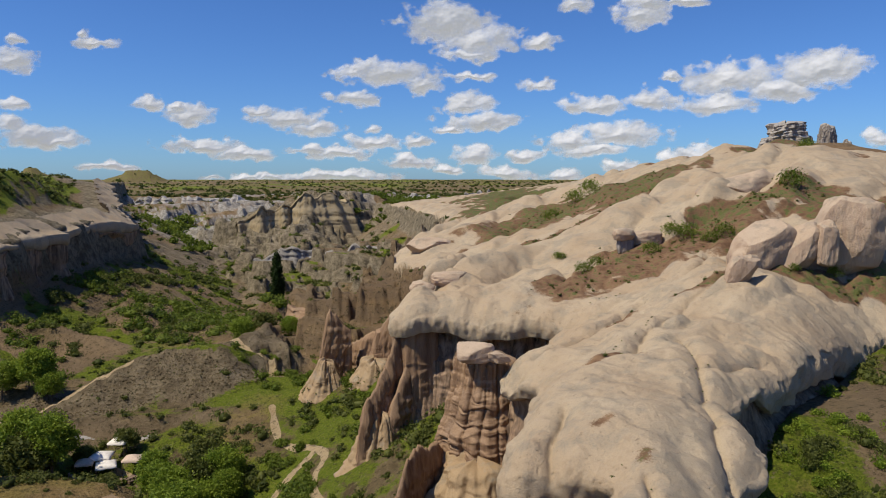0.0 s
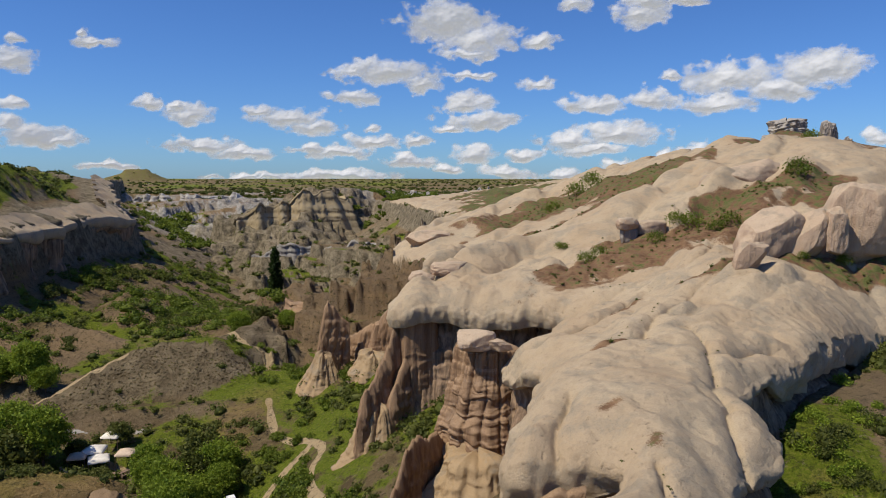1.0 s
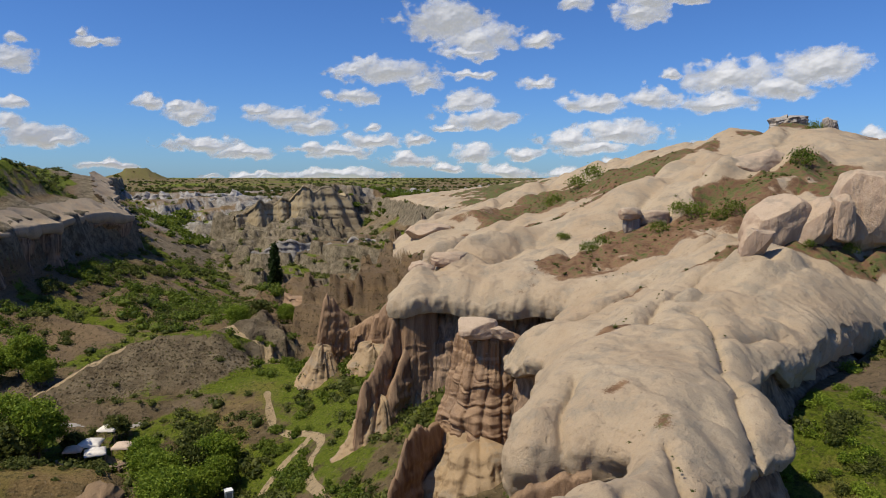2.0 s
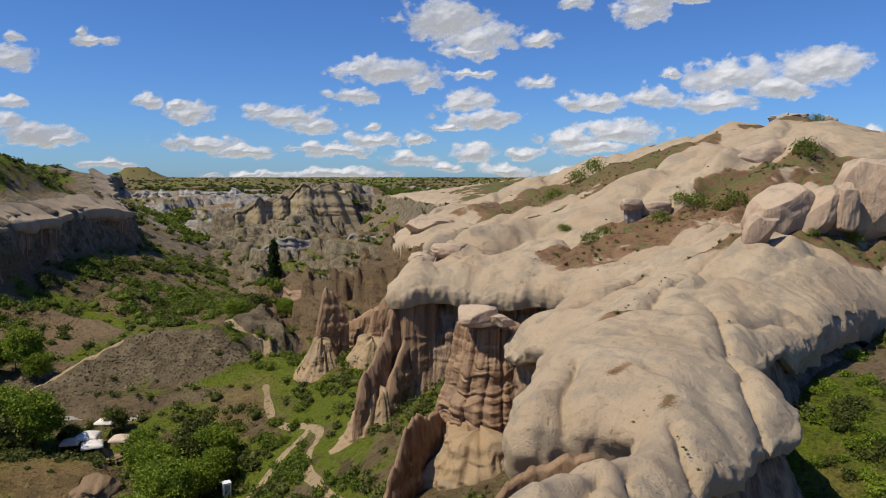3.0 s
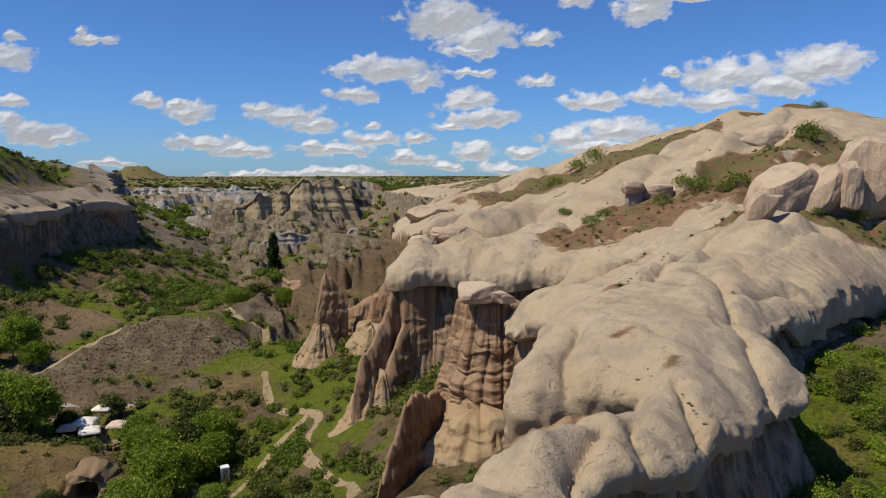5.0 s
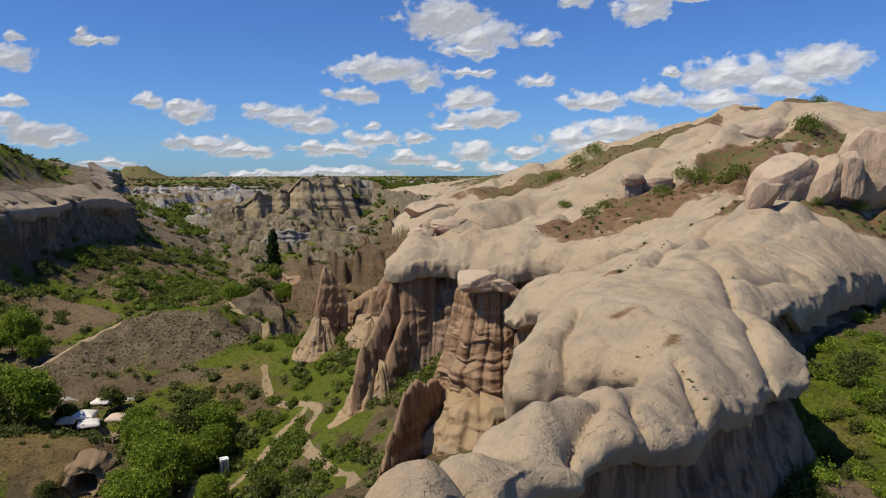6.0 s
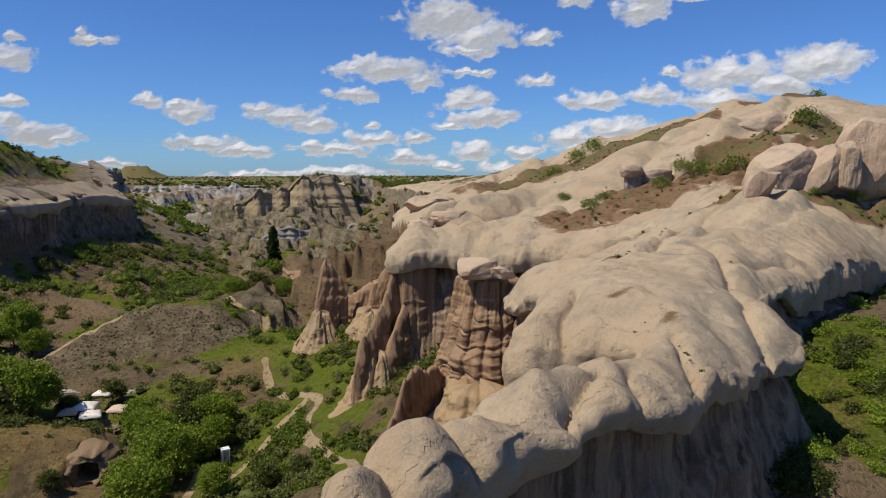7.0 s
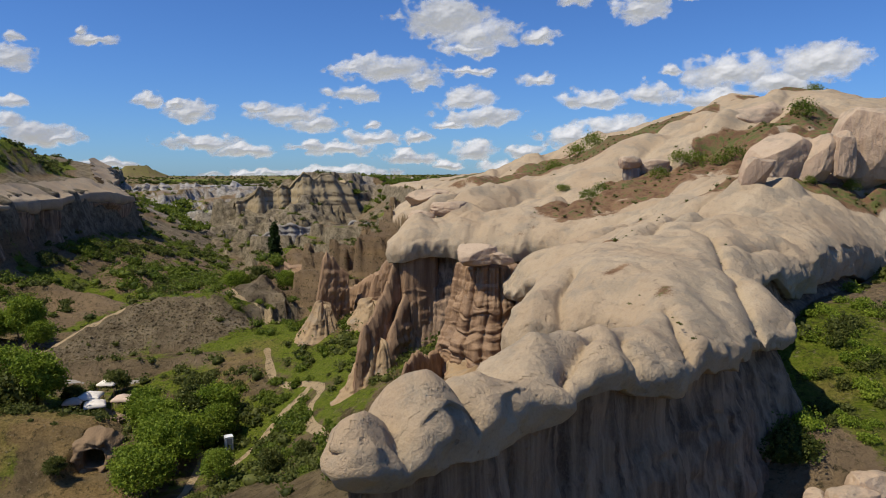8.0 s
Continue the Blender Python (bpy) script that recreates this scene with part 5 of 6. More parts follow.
broad = "leafy green broadleaf tree on the valley floor"
models = [tree_model(7.6, 3.2, LEAF, broad, 120, 55, 0.19), tree_model(6.8, 3.5, LEAF, broad, 130, 55, 0.19), tree_model(8.6, 3.0, LEAF, broad, 120, 55, 0.19), tree_model(6.0, 2.8, SCRUB, "dull green broadleaf tree beside the slope")]
spots = [(-28.5, 92.5, 0, 0.6), (-37.5, 92.5, 1, 0.95), (-40.5, 96, 0, 0.8), (-36.5, 101, 2, 0.95), (-39, 103, 1, 1.0), (-40.5, 107.5, 0, 0.95), (-36.0, 107, 1, 0.9), (-33.8, 110.5, 0, 0.75), (-38.8, 113.5, 3, 1.05), (-44.5, 111.5, 2, 0.8),
         (-46.5, 116, 0, 0.85), (-35.5, 116.5, 1, 0.9), (-39.5, 119.5, 3, 1.0), (-64.5, 118, 2, 1.2), (-67.5, 116, 3, 1.3), (-70, 120, 2, 1.15), (-73, 117, 0, 1.1), (-53.5, 114, 3, 0.55), (-56, 127, 3, 0.7), (-61, 122, 3, 0.6),
         (-84, 150, 2, 1.1), (-88, 154, 1, 1.0), (-80, 148, 0, 0.8), (-91, 149, 0, 1.0), (-21.5, 91.5, 3, 0.5), (-17, 90.5, 3, 0.4), (-66, 104, 3, 0.6), (-47, 170, 1, 0.7), (-43, 175, 3, 0.9), (-37, 178, 0, 0.7), (-50.5, 96, 3, 0.45)]
heights = ground_height(np.array([q[0] for q in spots], float), np.array([q[1] for q in spots], float))
taken = set()
for (x, y, k, size), z in zip(spots, heights):
    m = pose(x, y, z - 0.1, 0, 0, rng.uniform(0, 360)) @ Matrix.Scale(size, 4)
    if k in taken:
        t = copy_thing(models[k], m @ Matrix.Scale(1 / models[k].scale[0], 4))
    else:
        taken.add(k)
        t = models[k]
        t.matrix_basis = m
    tagged(t, group="trees on the valley floor")

poplar = tree_model(23, 2.6, DARK_LEAF, "tall slender dark green poplar in the valley", 260, 40, 0.42, True)
poplar.name = "poplar_tree"
poplar.matrix_world = pose(-65, 288, ground_at(-65, 288) - 0.2)


BLOB_V, BLOB_F = unit_ball(2)


def thicket(name, label, spots_, sizes, leaf, per, mat, category="shrubs", z=None):
    """Many bushes in one mesh: each a lumpy dark body with leaves standing out from it."""
    if z is None:
        z = ground_height(spots_[:, 0], spots_[:, 1])
    pts, sz, cores = [], [], []
    for (x, y), zz, r in zip(spots_, z, sizes):
        k = max(5, int(per * rng.uniform(0.7, 1.3)))
        rad = np.array([r * rng.uniform(0.8, 1.25), r * rng.uniform(0.8, 1.25), r * rng.uniform(0.6, 0.95)])
        c = np.array([x, y, zz + r * 0.2])
        d = rng.normal(size=(k * 7, 3))
        d /= np.linalg.norm(d, axis=1)[:, None]
        d[:, 2] = np.abs(d[:, 2]) * 1.05 - 0.15
        bumps = 1 + 0.28 * np.sin(d @ rng.normal(size=(3, 4)) * 3).sum(1)[:, None] / 2
        pts.append(c + d * rad * bumps * rng.uniform(0.6, 1.12, (k * 7, 1)))
        sz.append(np.full(k * 7, leaf * (0.6 + 0.4 * r)))
        cores.append(c + BLOB_V * rad * 0.5 * (1 + 0.3 * np.sin(BLOB_V @ rng.normal(size=(3, 3)) * 3).sum(1)[:, None] / 2))
    v, f = leaves(np.vstack(pts), np.concatenate(sz))
    n = len(v)
    core = np.concatenate([BLOB_F + n + i * len(BLOB_V) for i in range(len(cores))])
    core = np.c_[core, core[:, :1]]
    tri = mesh_of(name, v, f, mat, flat=True)
    body = mesh_of(name, np.vstack(cores), core[:, :3] - n, mat)
    bm = bmesh.new()
    bm.from_mesh(tri)
    bm.from_mesh(body)
    bm.to_mesh(tri)
    bm.free()
    bpy.data.meshes.remove(body)
    return tagged(new(name, tri), label, category, kind="stuff")


def scatter(n, r0, r1, keep):
    az, r = np.radians(rng.uniform(-33, 33, n)), np.exp(rng.uniform(math.log(r0), math.log(r1), n))
    x, y = r * np.sin(az), r * np.cos(az)
    z = ground_height(x, y)
    slope = np.hypot(ground_height(x + 1.0, y) - z, ground_height(x, y + 1.0) - z)
    nz = 1 / np.sqrt(1 + slope ** 2)
    veg, _, _, trail, _, _ = cover(x, y, z, nz)
    ok = keep(x, y, z, nz, veg, trail, rng.uniform(0, 1, n))
    return np.stack([x[ok], y[ok]], -1), r[ok]


def wild(x, y, z, nz, veg, trail, dice):
    d, _, _ = along(x, y, MOUND)
    cliff = np.where(z > 30, along(x, y, LEFT_RIM)[0], 99)
    path = np.minimum.reduce([along(x, y, line)[0] for line in TRAILS])
    meadow = np.zeros(len(x), bool)
    for mx, my, ma, mb in MEADOWS[:4] + MEADOWS[-2:]:
        meadow |= np.hypot((x - mx) / ma, (y - my) / mb) < 1
    return (dice < np.clip(veg * np.where(y < 150, 1.0, 1.5) - 0.05, np.where(y > 230, 0.16, 0.03), 0.95)) & (trail < 0.1) & ~inside(x, y, ROCK_PLAN) & (nz > 0.6) & ((d > 10) | (dice < 0.03)) & ~meadow & (path > 2.2) & (cliff > 15) & (np.hypot((x + 49) / 8, (y - 95) / 8) > 1)


p, r = scatter(9500, 62, 330, wild)
size = rng.uniform(0.3, 1.2, len(p)) * np.where(rng.uniform(0, 1, len(p)) < 0.2, 1.8, 1)
thicket("valley_shrubs", "low green and olive shrubs over the valley slopes", p, size, 0.19, 9, SCRUB)
p, r = scatter(11000, 260, 1100, wild)
thicket("distant_shrubs", "dark green shrubs dotting the far badlands", p, rng.uniform(0.5, 1.7, len(p)) * (0.7 + r / 700), 0.34, 5, SCRUB)
p, r = scatter(5000, 760, 3000, lambda x, y, z, nz, veg, trail, dice: dice < 0.7)
thicket("plateau_trees", "dark trees and scrub along the far plateau", p, rng.uniform(1.0, 3.4, len(p)), 0.8, 3, SCRUB, "trees")


def grove(name, label, areas, mat, leaf, per):
    ps, rs = [], []
    for x, y, a_, b2, n, lo, hi in areas:
        q = rng.normal(size=(n, 2)) * 0.5
        ps.append(np.stack([x + q[:, 0] * a_, y + q[:, 1] * b2], -1)), rs.append(rng.uniform(lo, hi, n))
    return thicket(name, label, np.vstack(ps), np.concatenate(rs), leaf, per, mat)


grove("thicket", "dense bright green bushes along the valley bottom",
      [(-78, 215, 26, 26, 90, 1.6, 3.4), (-92, 245, 30, 22, 60, 1.6, 3.2), (-60, 200, 16, 14, 30, 1.6, 2.8), (-108, 190, 6, 16, 24, 1.4, 3.0), (-95, 168, 10, 10, 24, 1.2, 2.6), (-40, 185, 14, 10, 24, 1.2, 2.4),
       (-30, 150, 10, 7, 22, 0.8, 1.6), (-36, 158, 8, 5, 14, 0.8, 1.6), (-55, 118, 9, 5, 14, 0.8, 1.6), (-22, 104, 6, 10, 26, 0.6, 1.4), (-14, 92, 5, 8, 16, 0.6, 1.3), (-27, 120, 6, 8, 18, 0.6, 1.3),
       (-118, 250, 5, 20, 24, 1.2, 2.8), (-105, 305, 14, 20, 26, 1.4, 2.8), (-100, 390, 26, 30, 40, 1.6, 3.0), (-16, 130, 5, 8, 14, 0.6, 1.3), (-10, 118, 3, 5, 10, 0.6, 1.2)], BUSH, 0.17, 22)
grove("far_grove", "bright green trees in the upper valley",
      [(-205, 555, 16, 30, 40, 3, 6), (-150, 440, 20, 40, 40, 2, 4), (-45, 560, 40, 20, 50, 2, 4.5), (-30, 500, 30, 16, 30, 1.6, 3.5)], BUSH, 0.4, 9)
grove("gully_shrubs", "green bushes on the steep gully slope",
      [(23, 50.5, 1.6, 2.2, 7, 0.5, 1.1), (32, 61, 5, 5, 9, 0.4, 0.9), (36, 68, 5, 4, 8, 0.4, 0.9), (27, 50, 4, 4, 12, 0.3, 0.7), (30, 62, 3, 4, 12, 0.3, 0.8), (44, 66, 8, 8, 12, 0.5, 1.2), (38, 78, 5, 4, 6, 0.5, 1.0)], LEAF, 0.10, 60)
grove("gully_scrub", "dark olive scrub on the gully slope",
      [(21.6, 47.5, 1.5, 2.6, 11, 0.9, 1.6), (27, 54, 3, 4, 10, 0.3, 0.7), (34, 63, 4, 4, 9, 0.6, 1.4), (30, 57, 4, 4, 6, 0.4, 0.8), (40, 60, 8, 8, 12, 0.5, 1.2)], SCRUB, 0.10, 60)
grove("slope_scrub", "dark olive bushes crowding the slope below the cliff",
      [(-113, 215, 5, 12, 20, 1.0, 2.6), (-103, 240, 5, 14, 18, 1.0, 2.4), (-114, 262, 5, 16, 20, 1.0, 2.4), (-108, 285, 6, 12, 26, 1.0, 2.2), (-100, 195, 6, 12, 16, 0.9, 2.2), (-92, 176, 8, 8, 14, 0.9, 2.0),
       (-75, 205, 14, 12, 40, 1.0, 2.4), (-38, 127, 6, 5, 16, 0.5, 1.2)], SCRUB, 0.2, 17)

shrub_label = "small green shrub rooted in soil on the bare rock"
made = None
for x, y, r in ((20.6, 128, 0.9), (22.5, 117.5, 1.5), (24.6, 118.2, 1.6), (33, 117, 1.5), (38.2, 123.5, 1.7), (40.6, 122.6, 2.2), (44.4, 116.5, 1.8), (42, 116, 1.5), (62, 132.5, 2.4), (85.5, 176, 2.4),
                (35.5, 200, 3.0), (39.5, 198, 3.2), (28, 190, 2.6), (1.5, 150, 1.2), (20, 128.5, 1.0), (53.5, 100.3, 1.2), (47.5, 99.5, 0.9)):
    z = float(rock_height(np.array([x]), np.array([y]), np.array([50.0]))[0])
    m = pose(x, y, z, 0, 0, rng.uniform(0, 360)) @ Matrix.Scale(r, 4)
    if made is None:
        v, f = leaves(clumps((0, 0, 0.35), (0.9, 0.9, 0.75), 60, 14, 0.2, -0.3), 0.07)
        made = tagged(new("shrub", mesh_of("shrub", v, f, BUSH, flat=True)), shrub_label, "shrub", "shrubs on the rock")
        made.matrix_basis = m
    else:
        copy_thing(made, m @ Matrix.Scale(1 / made.scale[0], 4))

# tufts on the patches of soil
tuft_xy = []
for line, half, green in PATCHES[:7] + PATCHES[9:11] + PATCHES[12:13]:
    q, _ = resample([(a_, b2) for a_, b2, _ in line], 0.5, 1)
    n = int(len(q) * min(half, 6) * (0.15 + 0.4 * green))
    pick = q[rng.integers(0, len(q), n)] + rng.normal(size=(n, 2)) * half * 0.5
    tuft_xy.append(pick)
tuft_xy = np.vstack(tuft_xy)
tuft_z = rock_height(tuft_xy[:, 0], tuft_xy[:, 1], np.full(len(tuft_xy), 30.0))
thicket("rock_scrub", "low dry tufts on soil patches over the rock", tuft_xy, rng.uniform(0.12, 0.45, len(tuft_xy)), 0.10, 5, SCRUB, z=tuft_z)
# dark tufts added along the folds to draw the shade inside narrow cracks
seams = []
for line in (FOLDS[0], FOLDS[1][:3], [(11.3, 45.6, 0), (10.6, 44.4, 0)], FOLDS[7], [(17, 73.5, 0), (21, 78, 0), (24, 83, 0)], [(20, 101, 0), (27, 105, 0), (33, 108.5, 0)]):
    q, _ = resample([(a_, b2) for a_, b2, _ in line], 0.3, 1)
    q = q[rng.uniform(0, 1, len(q)) < 0.22]
    seams.append(q + rng.normal(size=q.shape) * 0.12)
seams = np.vstack(seams)
thicket("crack_shade_tufts", "tiny dark tufts added to stand in for shade in rock cracks", seams, rng.uniform(0.04, 0.13, len(seams)), 0.06, 3, SCRUB, z=rock_height(seams[:, 0], seams[:, 1], np.full(len(seams), 30.0)))


# tussocks of dry earth over the mound
gx, gy = np.meshgrid(np.arange(-84, -34, 0.8), np.arange(129, 156, 0.8))
gx, gy = (gx + rng.uniform(-0.3, 0.3, gx.shape)).ravel(), (gy + rng.uniform(-0.3, 0.3, gy.shape)).ravel()
keep = (along(gx, gy, MOUND)[0] < 11 + 3 * fbm(gx, gy, 6, 2, 82)) & (gy < 151) & (np.minimum.reduce([along(gx, gy, line)[0] for line in TRAILS]) > 1.6)
gx, gy = gx[keep], gy[keep]
gz = ground_height(gx, gy)
clod_v, clod_f = unit_ball(1)
size = rng.uniform(0.10, 0.26, len(gx))
vv = np.stack([gx, gy, gz + 0.02], -1)[:, None, :] + clod_v[None] * size[:, None, None] * np.array([1.15, 1.0, 0.8]) * rng.uniform(0.85, 1.15, (len(gx), len(clod_v), 1))
ff = (clod_f[None] + np.arange(len(gx))[:, None, None] * len(clod_v)).reshape(-1, clod_f.shape[1])
tagged(new("tussocks", mesh_of("tussocks", vv.reshape(-1, 3), ff, EARTH, attrs={"soil": np.ones(len(gx) * len(clod_v)), "veg": np.repeat(rng.uniform(-0.2, 0.45, len(gx)), len(clod_v))})), "small dry tussocks covering the bare earth mound", "tussocks", kind="stuff")


# ---------------------------------------------------------------- the cafe, the booth and the cave
def plain(name, a_, b2, scale=3.0, rough=0.7):
    m, nt, b = nodes_of(name)
    nt.links.new(ramp(nt, noise_tex(nt, scale, 5), [(0.3, a_), (0.7, b2)]), b.inputs["Base Color"])
    b.inputs["Roughness"].default_value = rough
    return m


CANVAS = plain("white canvas", (0.70, 0.63, 0.52), (0.82, 0.76, 0.66))
TAN_CANVAS = plain("tan canvas", (0.50, 0.37, 0.26), (0.60, 0.46, 0.33))
WOOD = plain("worn wood", (0.14, 0.09, 0.06), (0.25, 0.17, 0.11), 5)
PANEL = plain("white panel", (0.74, 0.75, 0.77), (0.82, 0.82, 0.83), 2, 0.4)
GREY_PANEL = plain("grey panel", (0.22, 0.23, 0.25), (0.32, 0.33, 0.35), 2, 0.5)
STONE = plain("rubble stone", (0.20, 0.16, 0.12), (0.36, 0.30, 0.23), 2.5, 0.95)


def box_mesh(name, size, mat, at=(0, 0, 0), bevel=0.03):
    bm = bmesh.new()
    bmesh.ops.create_cube(bm, size=1)
    bmesh.ops.scale(bm, vec=size, verts=bm.verts)
    bmesh.ops.translate(bm, vec=at, verts=bm.verts)
    bmesh.ops.bevel(bm, geom=bm.edges[:], offset=min(bevel, min(size) * 0.3), segments=1, affect="EDGES")
    me = bpy.data.meshes.new(name)
    bm.to_mesh(me)
    bm.free()
    me.materials.append(mat)
    return me


def canopy(x, y, z, w, h, mat, label, turn):
    """A square canvas canopy on four posts, with a low pyramid top and a valance."""
    t = tagged(new("canopy"), label, "canopy", "canopies at the cafe")
    t.matrix_world = pose(x, y, z, 0, 0, turn)
    n = 9
    u = np.linspace(-1, 1, n)
    gx, gy = np.meshgrid(u, u, indexing="ij")
    top = h + w * 0.22 * (1 - np.maximum(np.abs(gx), np.abs(gy))) ** 0.9 - 0.06 * np.sin(gx * 9) ** 2 * (np.abs(gy) > 0.9)
    v1 = np.stack([gx * w / 2, gy * w / 2, top], -1).reshape(-1, 3)
    v2 = v1 - (0, 0, 0.05)
    edge = [i for i in range(n)] + [i * n + n - 1 for i in range(1, n)] + [(n - 1) * n + i for i in range(n - 2, -1, -1)] + [i * n for i in range(n - 2, 0, -1)]
    v3 = v1[edge] - (0, 0, 0.28)
    f = grid_faces(n, n)
    m = len(edge)
    side = np.array([[edge[i], edge[(i + 1) % m], 2 * n * n + (i + 1) % m, 2 * n * n + i] for i in range(m)])
    part("cover", mesh_of("cover", np.vstack([v1, v2, v3]), np.vstack([f, f[:, ::-1] + n * n, side]), mat), t)
    for sx in (-1, 1):
        for sy in (-1, 1):
            part("post", box_mesh("post", (0.08, 0.08, h), WOOD, (sx * w * 0.46, sy * w * 0.46, h / 2), 0.01), t)
    return t


for x, y, w, h, mat, label, turn in ((-58.2, 122, 3.6, 2.3, CANVAS, "cream white canvas canopy over the cafe terrace", 10), (-56.4, 119.8, 3.3, 2.2, CANVAS, "white canvas canopy over the cafe terrace", 25),
                                     (-59.8, 119.6, 2.8, 2.2, TAN_CANVAS, "faded tan canvas canopy over the cafe terrace", 15), (-52.6, 121.6, 3.0, 2.5, TAN_CANVAS, "tan canvas canopy on wooden posts", 5),
                                     (-56.8, 126.0, 3.0, 2.7, CANVAS, "small white roofed kiosk canopy", 0)):
    canopy(x, y, ground_at(x, y), w, h, mat, label, turn)


def picnic_table(x, y, turn):
    t = tagged(new("picnic_table"), "brown wooden picnic table with two benches", "table", "tables at the cafe")
    t.matrix_world = pose(x, y, ground_at(x, y) + 0.02, 0, 0, turn)
    part("tabletop", box_mesh("tabletop", (1.8, 0.8, 0.06), WOOD, (0, 0, 0.75)), t)
    for s_ in (-1, 1):
        part("bench", box_mesh("bench", (1.8, 0.3, 0.05), WOOD, (0, s_ * 0.75, 0.45)), t)
        part("leg", box_mesh("leg", (0.1, 1.6, 0.72), WOOD, (s_ * 0.7, 0, 0.36)), t)


for x, y, turn in ((-53.6, 117.6, 20), (-51.8, 118.4, 60), (-53.0, 115.4, 10), (-57.0, 117.4, 35)):
    picnic_table(x, y, turn)


def garden_wall(pts, h, label):
    """A low rubble wall that follows the ground."""
    t = tagged(new("stone_wall"), label, "wall")
    q, s_ = resample(pts, 0.55, 1)
    zz = ground_height(q[:, 0], q[:, 1])
    for (ax, ay), (bx, by), z in zip(q[:-1], q[1:], zz):
        for k in range(int(h / 0.3)):
            w = math.hypot(bx - ax, by - ay) * rng.uniform(0.8, 1.1)
            ob = part("stone", box_mesh("stone", (w, rng.uniform(0.38, 0.5), 0.33 * rng.uniform(0.9, 1.1)), STONE, bevel=0.06), t)
            ob.matrix_basis = pose((ax + bx) / 2, (ay + by) / 2, z + 0.1 + 0.3 * k, rng.uniform(-4, 4), rng.uniform(-4, 4), math.degrees(math.atan2(by - ay, bx - ax)) + rng.uniform(-6, 6))


garden_wall([(-61.5, 117.5), (-58, 115.2), (-54.6, 112.6)], 1.2, "rubble stone wall edging the cafe terrace")


def booth():
    t = tagged(new("portable_toilet"), "white and grey portable toilet booth beside the track", "toilet booth")
    t.matrix_world = pose(-31.2, 107.2, ground_at(-31.2, 107.2) + 0.02, 0, 0, 28)
    part("base", box_mesh("base", (1.25, 1.25, 0.14), GREY_PANEL, (0, 0, 0.07)), t)
    part("cabin", box_mesh("cabin", (1.12, 1.12, 2.0), PANEL, (0, 0, 1.14)), t)
    door_ = part("door", box_mesh("door", (0.78, 0.05, 1.8), GREY_PANEL, (0, -0.575, 1.06)), t, "grey door")
    part("handle", box_mesh("handle", (0.05, 0.06, 0.16), PANEL, (0.3, -0.62, 1.1), 0.01), door_)
    part("side_panel", box_mesh("side_panel", (0.05, 0.8, 1.7), GREY_PANEL, (-0.575, 0, 1.1)), t)
    part("roof", box_mesh("roof", (1.24, 1.24, 0.14), PANEL, (0, 0, 2.2), 0.05), t)


booth()


def cave():
    """A rock face with a squared cave mouth that runs back into the hill."""
    x, y, turn = -47.2, 99.6, 12
    z = 9.7
    n, rings = 72, 26
    a_, t = np.meshgrid(np.linspace(0, 2 * math.pi, n, endpoint=False), np.linspace(0, 1, rings), indexing="ij")
    ca, sa = np.cos(a_), np.sin(a_)
    k = 1 / np.maximum(np.abs(ca), np.abs(sa)) * 0.35 + 0.65
    hole_x, hole_z = 1.45 * k * ca, 1.3 * k * sa + 1.25
    out_x, out_z = 4.4 * ca * (1 + 0.15 * fbm(ca * 2, sa * 2, 1, 3, 401)), 3.6 * sa + 1.0
    lx = np.where(t < 0.4, hole_x * (0.8 + 0.5 * t), hole_x + (out_x - hole_x) * ((t - 0.4) / 0.6))
    lz = np.where(t < 0.4, hole_z * 1.0, hole_z + (out_z - hole_z) * ((t - 0.4) / 0.6))
    ly = np.where(t < 0.4, 6 * (0.4 - t) / 0.4, 3.4 * (np.maximum(t - 0.4, 0) / 0.6) ** 2.2 - 0.5 * np.sin((t - 0.4) / 0.6 * math.pi))
    rough = 0.7 * fbm(lx, lz, 1.2, 4, 402) * smooth(0.36, 0.5, t)
    ly = ly + rough
    lx = np.where(t == 0, 0, lx)
    lz = np.where(t == 0, 1.2, lz)
    v = np.stack([lx, ly, lz], -1).reshape(-1, 3)
    ob = new("cave_mouth", mesh_of("cave_mouth", v, grid_faces(n, rings, True), BANK))
    ob.matrix_world = pose(x, y, z, 0, 0, turn)
    tagged(ob, "dark cave mouth cut in a low brown rock face", "cave")


cave()


# ---------------------------------------------------------------- clouds, far off
def cloud_glow():
    m, nt, b = nodes_of("glowing cloud white")
    b.inputs["Base Color"].default_value = (0.36, 0.36, 0.36, 1)
    b.inputs["Roughness"].default_value = 1.0
    b.inputs["Specular IOR Level"].default_value = 0
    # Even emission stands in for sunlight scattered inside the cloud, flattening its shading.
    b.inputs["Emission Color"].default_value = (0.86, 0.88, 0.93, 1)
    b.inputs["Emission Strength"].default_value = 0.42
    body = attr(nt, "body")
    n = noise_tex(nt, 0.02, 6, 0.65)
    a_ = ramp(nt, scalar(nt, "ADD", body, scalar(nt, "MULTIPLY", scalar(nt, "SUBTRACT", n, 0.5), 0.75)), [(0.0, (0, 0, 0)), (0.30, (0.55, 0.55, 0.55)), (0.8, (1, 1, 1))])
    nt.links.new(a_, b.inputs["Alpha"])
    return m


CLOUD = cloud_glow()
FAR = 4300.0
CLOUDS = []


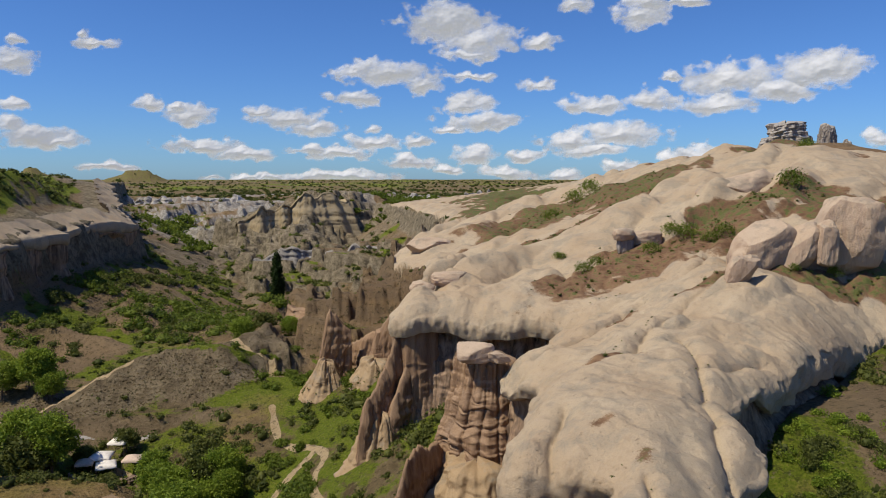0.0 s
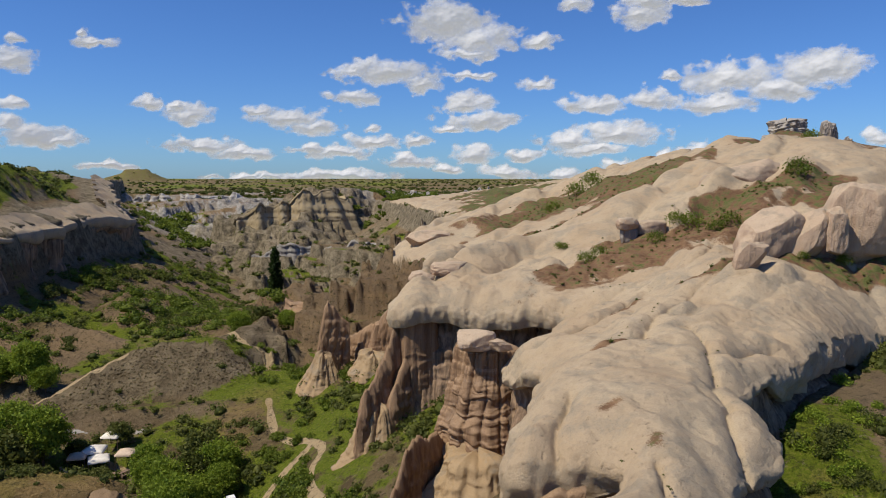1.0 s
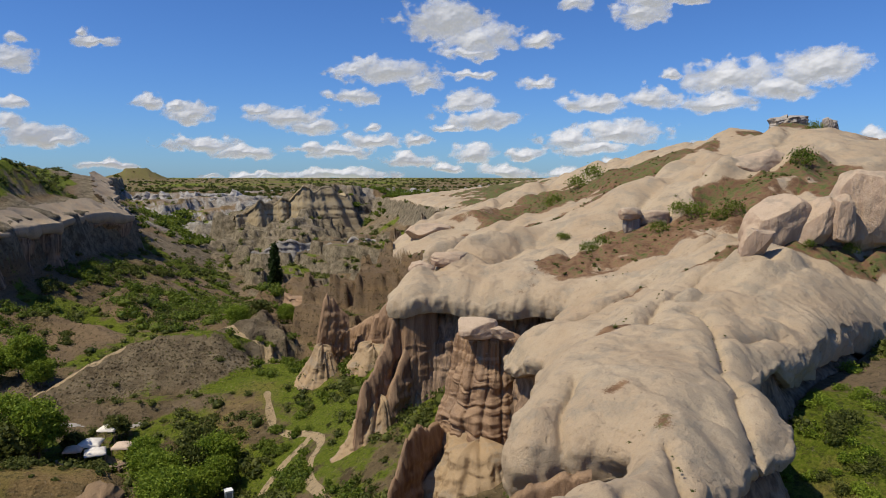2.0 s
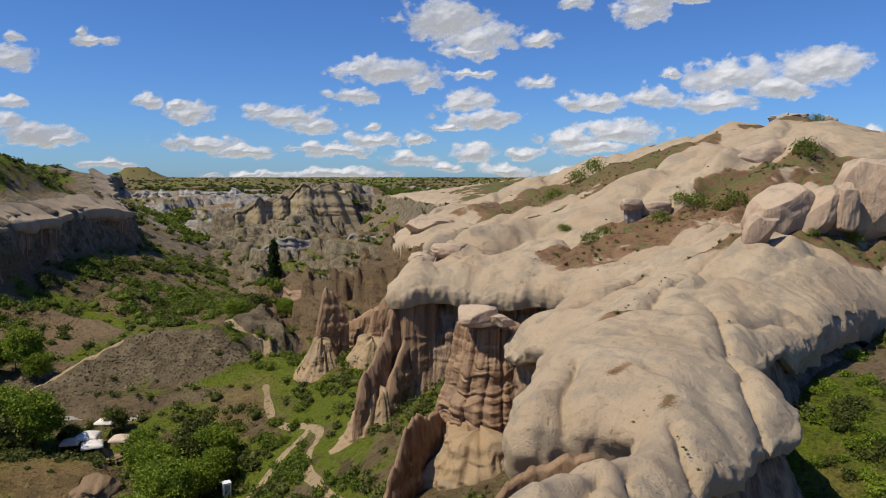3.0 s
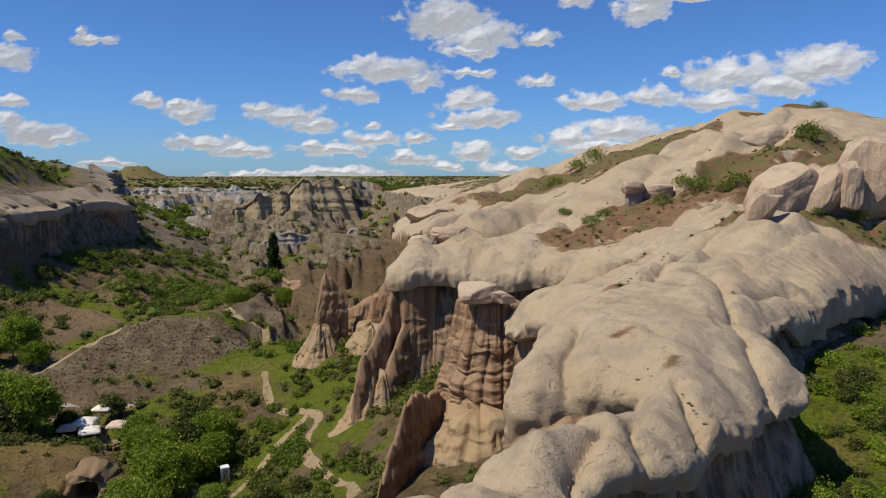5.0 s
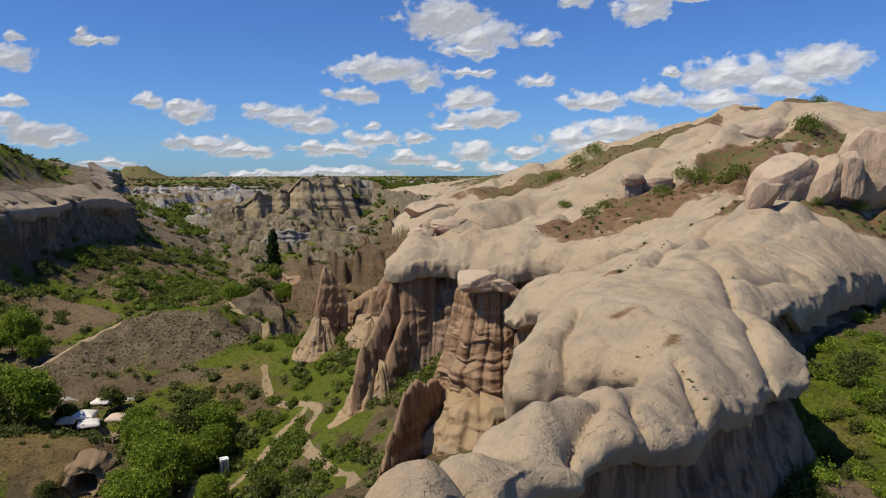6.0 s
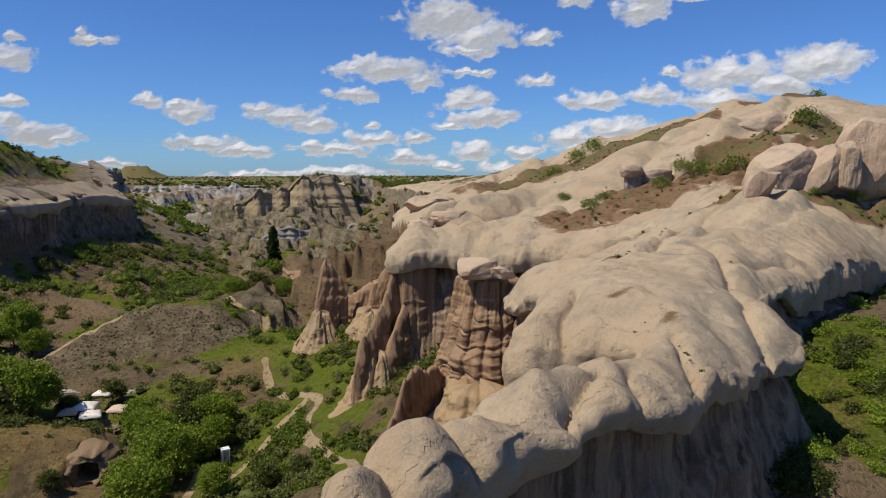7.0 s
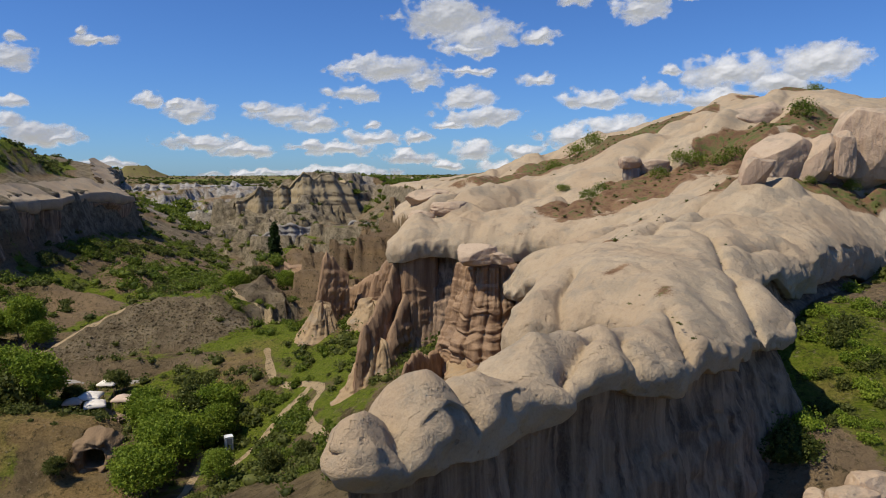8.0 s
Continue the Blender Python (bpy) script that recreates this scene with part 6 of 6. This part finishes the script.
def cloud(*puffs):
    """One cumulus of a few puffs: (azimuth, elevation, width, height) in degrees."""
    seed = 300 + 7 * len(CLOUDS)
    puffs = [(pa, pe, pw * 1.12, ph * 1.12) for pa, pe, pw, ph in puffs]
    p = np.array(puffs)
    a0, a1 = (p[:, 0] - p[:, 2] * 0.75).min(), (p[:, 0] + p[:, 2] * 0.75).max()
    e0, e1 = (p[:, 1] - p[:, 3] * 0.75).min(), (p[:, 1] + p[:, 3] * 0.8).max()
    na, ne = int((a1 - a0) / 0.085) + 2, int((e1 - e0) / 0.062) + 2
    A, E = np.meshgrid(np.linspace(a0, a1, na), np.linspace(e0, e1, ne), indexing="ij")
    wa, we = A + 0.3 * fbm(A, E * 1.3, 1.4, 4, seed), E + 0.2 * fbm(A, E * 1.3, 1.0, 4, seed + 9)
    den = np.full(A.shape, -1.0)
    for pa, pe, pw, ph in puffs:
        v = (we - pe) / (ph * 0.5)
        v = np.where(v < 0, v * 1.25, v * 0.95)
        den = np.maximum(den, 1 - np.hypot((wa - pa) / (pw * 0.5), v))
    soft = den + 0.12 * fbm(A, E * 1.4, 1.1, 2, seed + 20)
    den = den + 0.3 * fbm(A, E * 1.4, 0.9, 4, seed + 20) * (den > -0.5)
    keep = (den > 0).ravel()
    f = grid_faces(na, ne)
    f = f[keep[f].any(1)]
    used, inv = np.unique(f, return_inverse=True)
    inv = inv.reshape(-1, 4)
    d = np.clip(den, 0, 1).ravel()[used]
    ar, er = np.radians(A.ravel()[used]), np.radians(E.ravel()[used])
    bulge = 75 * np.sqrt(np.clip(soft, 0, 1)).ravel()[used] + 4 * fbm(A, E * 1.4, 0.8, 3, seed + 30).ravel()[used] * np.sqrt(d)
    faces, verts, body = [], [], []
    for k, depth in enumerate((FAR - bulge, FAR + 40 * np.sqrt(d) + 2)):
        verts.append(np.stack([depth * np.sin(ar) * np.cos(er), depth * np.cos(ar) * np.cos(er), 55 + depth * np.sin(er)], -1))
        faces.append((inv[:, ::-1] if k == 0 else inv) + k * len(used))
        body.append(d)
    ob = new("cloud", mesh_of("cloud", np.vstack(verts), np.vstack(faces)[:, ::-1], CLOUD, attrs={"body": np.concatenate(body)}))
    ob.visible_shadow = False
    CLOUDS.append(tagged(ob, "white fair-weather cumulus cloud with greyish base", "cloud", "clouds in the sky"))


cloud((0.3, 11.5, 6.6, 3.3), (2.8, 10.1, 5.7, 2.6), (2.0, 9.2, 4.8, 1.2), (7.5, 10.1, 3.4, 1.2))
cloud((-4.0, 7.8, 7.4, 2.0), (-1.7, 7.0, 2.6, 1.7), (-6.8, 7.9, 2.4, 1.0), (2.0, 7.6, 3.5, 0.6))
cloud((-6.7, 6.0, 4.1, 1.2))
cloud((1.8, 5.6, 4.2, 2.0), (2.9, 4.2, 5.7, 1.6), (0.5, 3.7, 2.6, 0.7))
cloud((7.2, 6.9, 2.5, 1.0))
cloud((26.5, 7.2, 5.2, 3.1), (21.2, 6.9, 6.8, 2.6), (20.1, 5.2, 5.0, 1.6), (24.1, 6.0, 5.4, 2.0))
cloud((15.4, 5.6, 4.1, 1.7), (11.3, 5.3, 5.0, 1.5))
cloud((14.4, 11.7, 3.7, 2.1), (14.8, 12.5, 3.3, 1.7), (17.9, 12.4, 2.4, 0.6))
cloud((9.9, 12.6, 2.5, 1.3))
cloud((13.4, 3.3, 6.2, 1.9), (9.7, 2.8, 5.1, 1.5), (11.4, 2.1, 4.6, 1.0))
cloud((-11.7, 4.4, 6.3, 1.7), (-9.6, 3.7, 3.8, 1.5), (-13.9, 4.9, 2.7, 0.9))
cloud((-21.3, 5.3, 2.1, 1.1))
cloud((-18.5, 4.5, 3.3, 1.7), (-19.6, 5.0, 1.5, 0.7))
cloud((-18.2, 2.3, 6.3, 1.2), (-14.6, 1.8, 4.9, 1.0))
cloud((-24.6, 9.2, 2.9, 0.7), (-25.4, 9.7, 1.1, 0.7))
cloud((-29.6, 7.6, 2.5, 1.7))
cloud((-29.5, 9.0, 1.4, 0.7))
cloud((-29.6, 4.8, 2.3, 0.9))
cloud((-28.7, 2.8, 5.0, 1.9), (-30.0, 3.5, 2.3, 1.3), (-27.0, 2.5, 2.8, 1.2))
cloud((-5.4, 2.6, 3.9, 1.2), (-7.9, 1.9, 5.6, 1.1), (-2.8, 1.3, 4.8, 1.1), (-10.0, 2.1, 3.0, 0.8))
cloud((-2.1, 2.9, 2.6, 1.0))
cloud((-5.3, 3.7, 1.5, 0.8))
cloud((2.6, 1.7, 3.5, 1.6), (6.3, 1.7, 2.6, 1.0))
cloud((0.5, 0.6, 2.4, 0.8))
cloud((5.0, 0.3, 3.9, 1.1), (8.9, 0.1, 3.0, 1.0))
cloud((19.1, 1.7, 4.7, 1.7), (17.1, 1.4, 2.8, 1.0))
cloud((13.7, 0.9, 2.9, 1.0))
cloud((-24.3, 0.9, 4.4, 0.6))
cloud((-8.0, 0.1, 9.4, 0.9), (-14.2, -0.0, 6.2, 0.6))
cloud((30.2, 2.6, 1.6, 1.1))
cloud((16.7, 7.2, 1.6, 0.8))
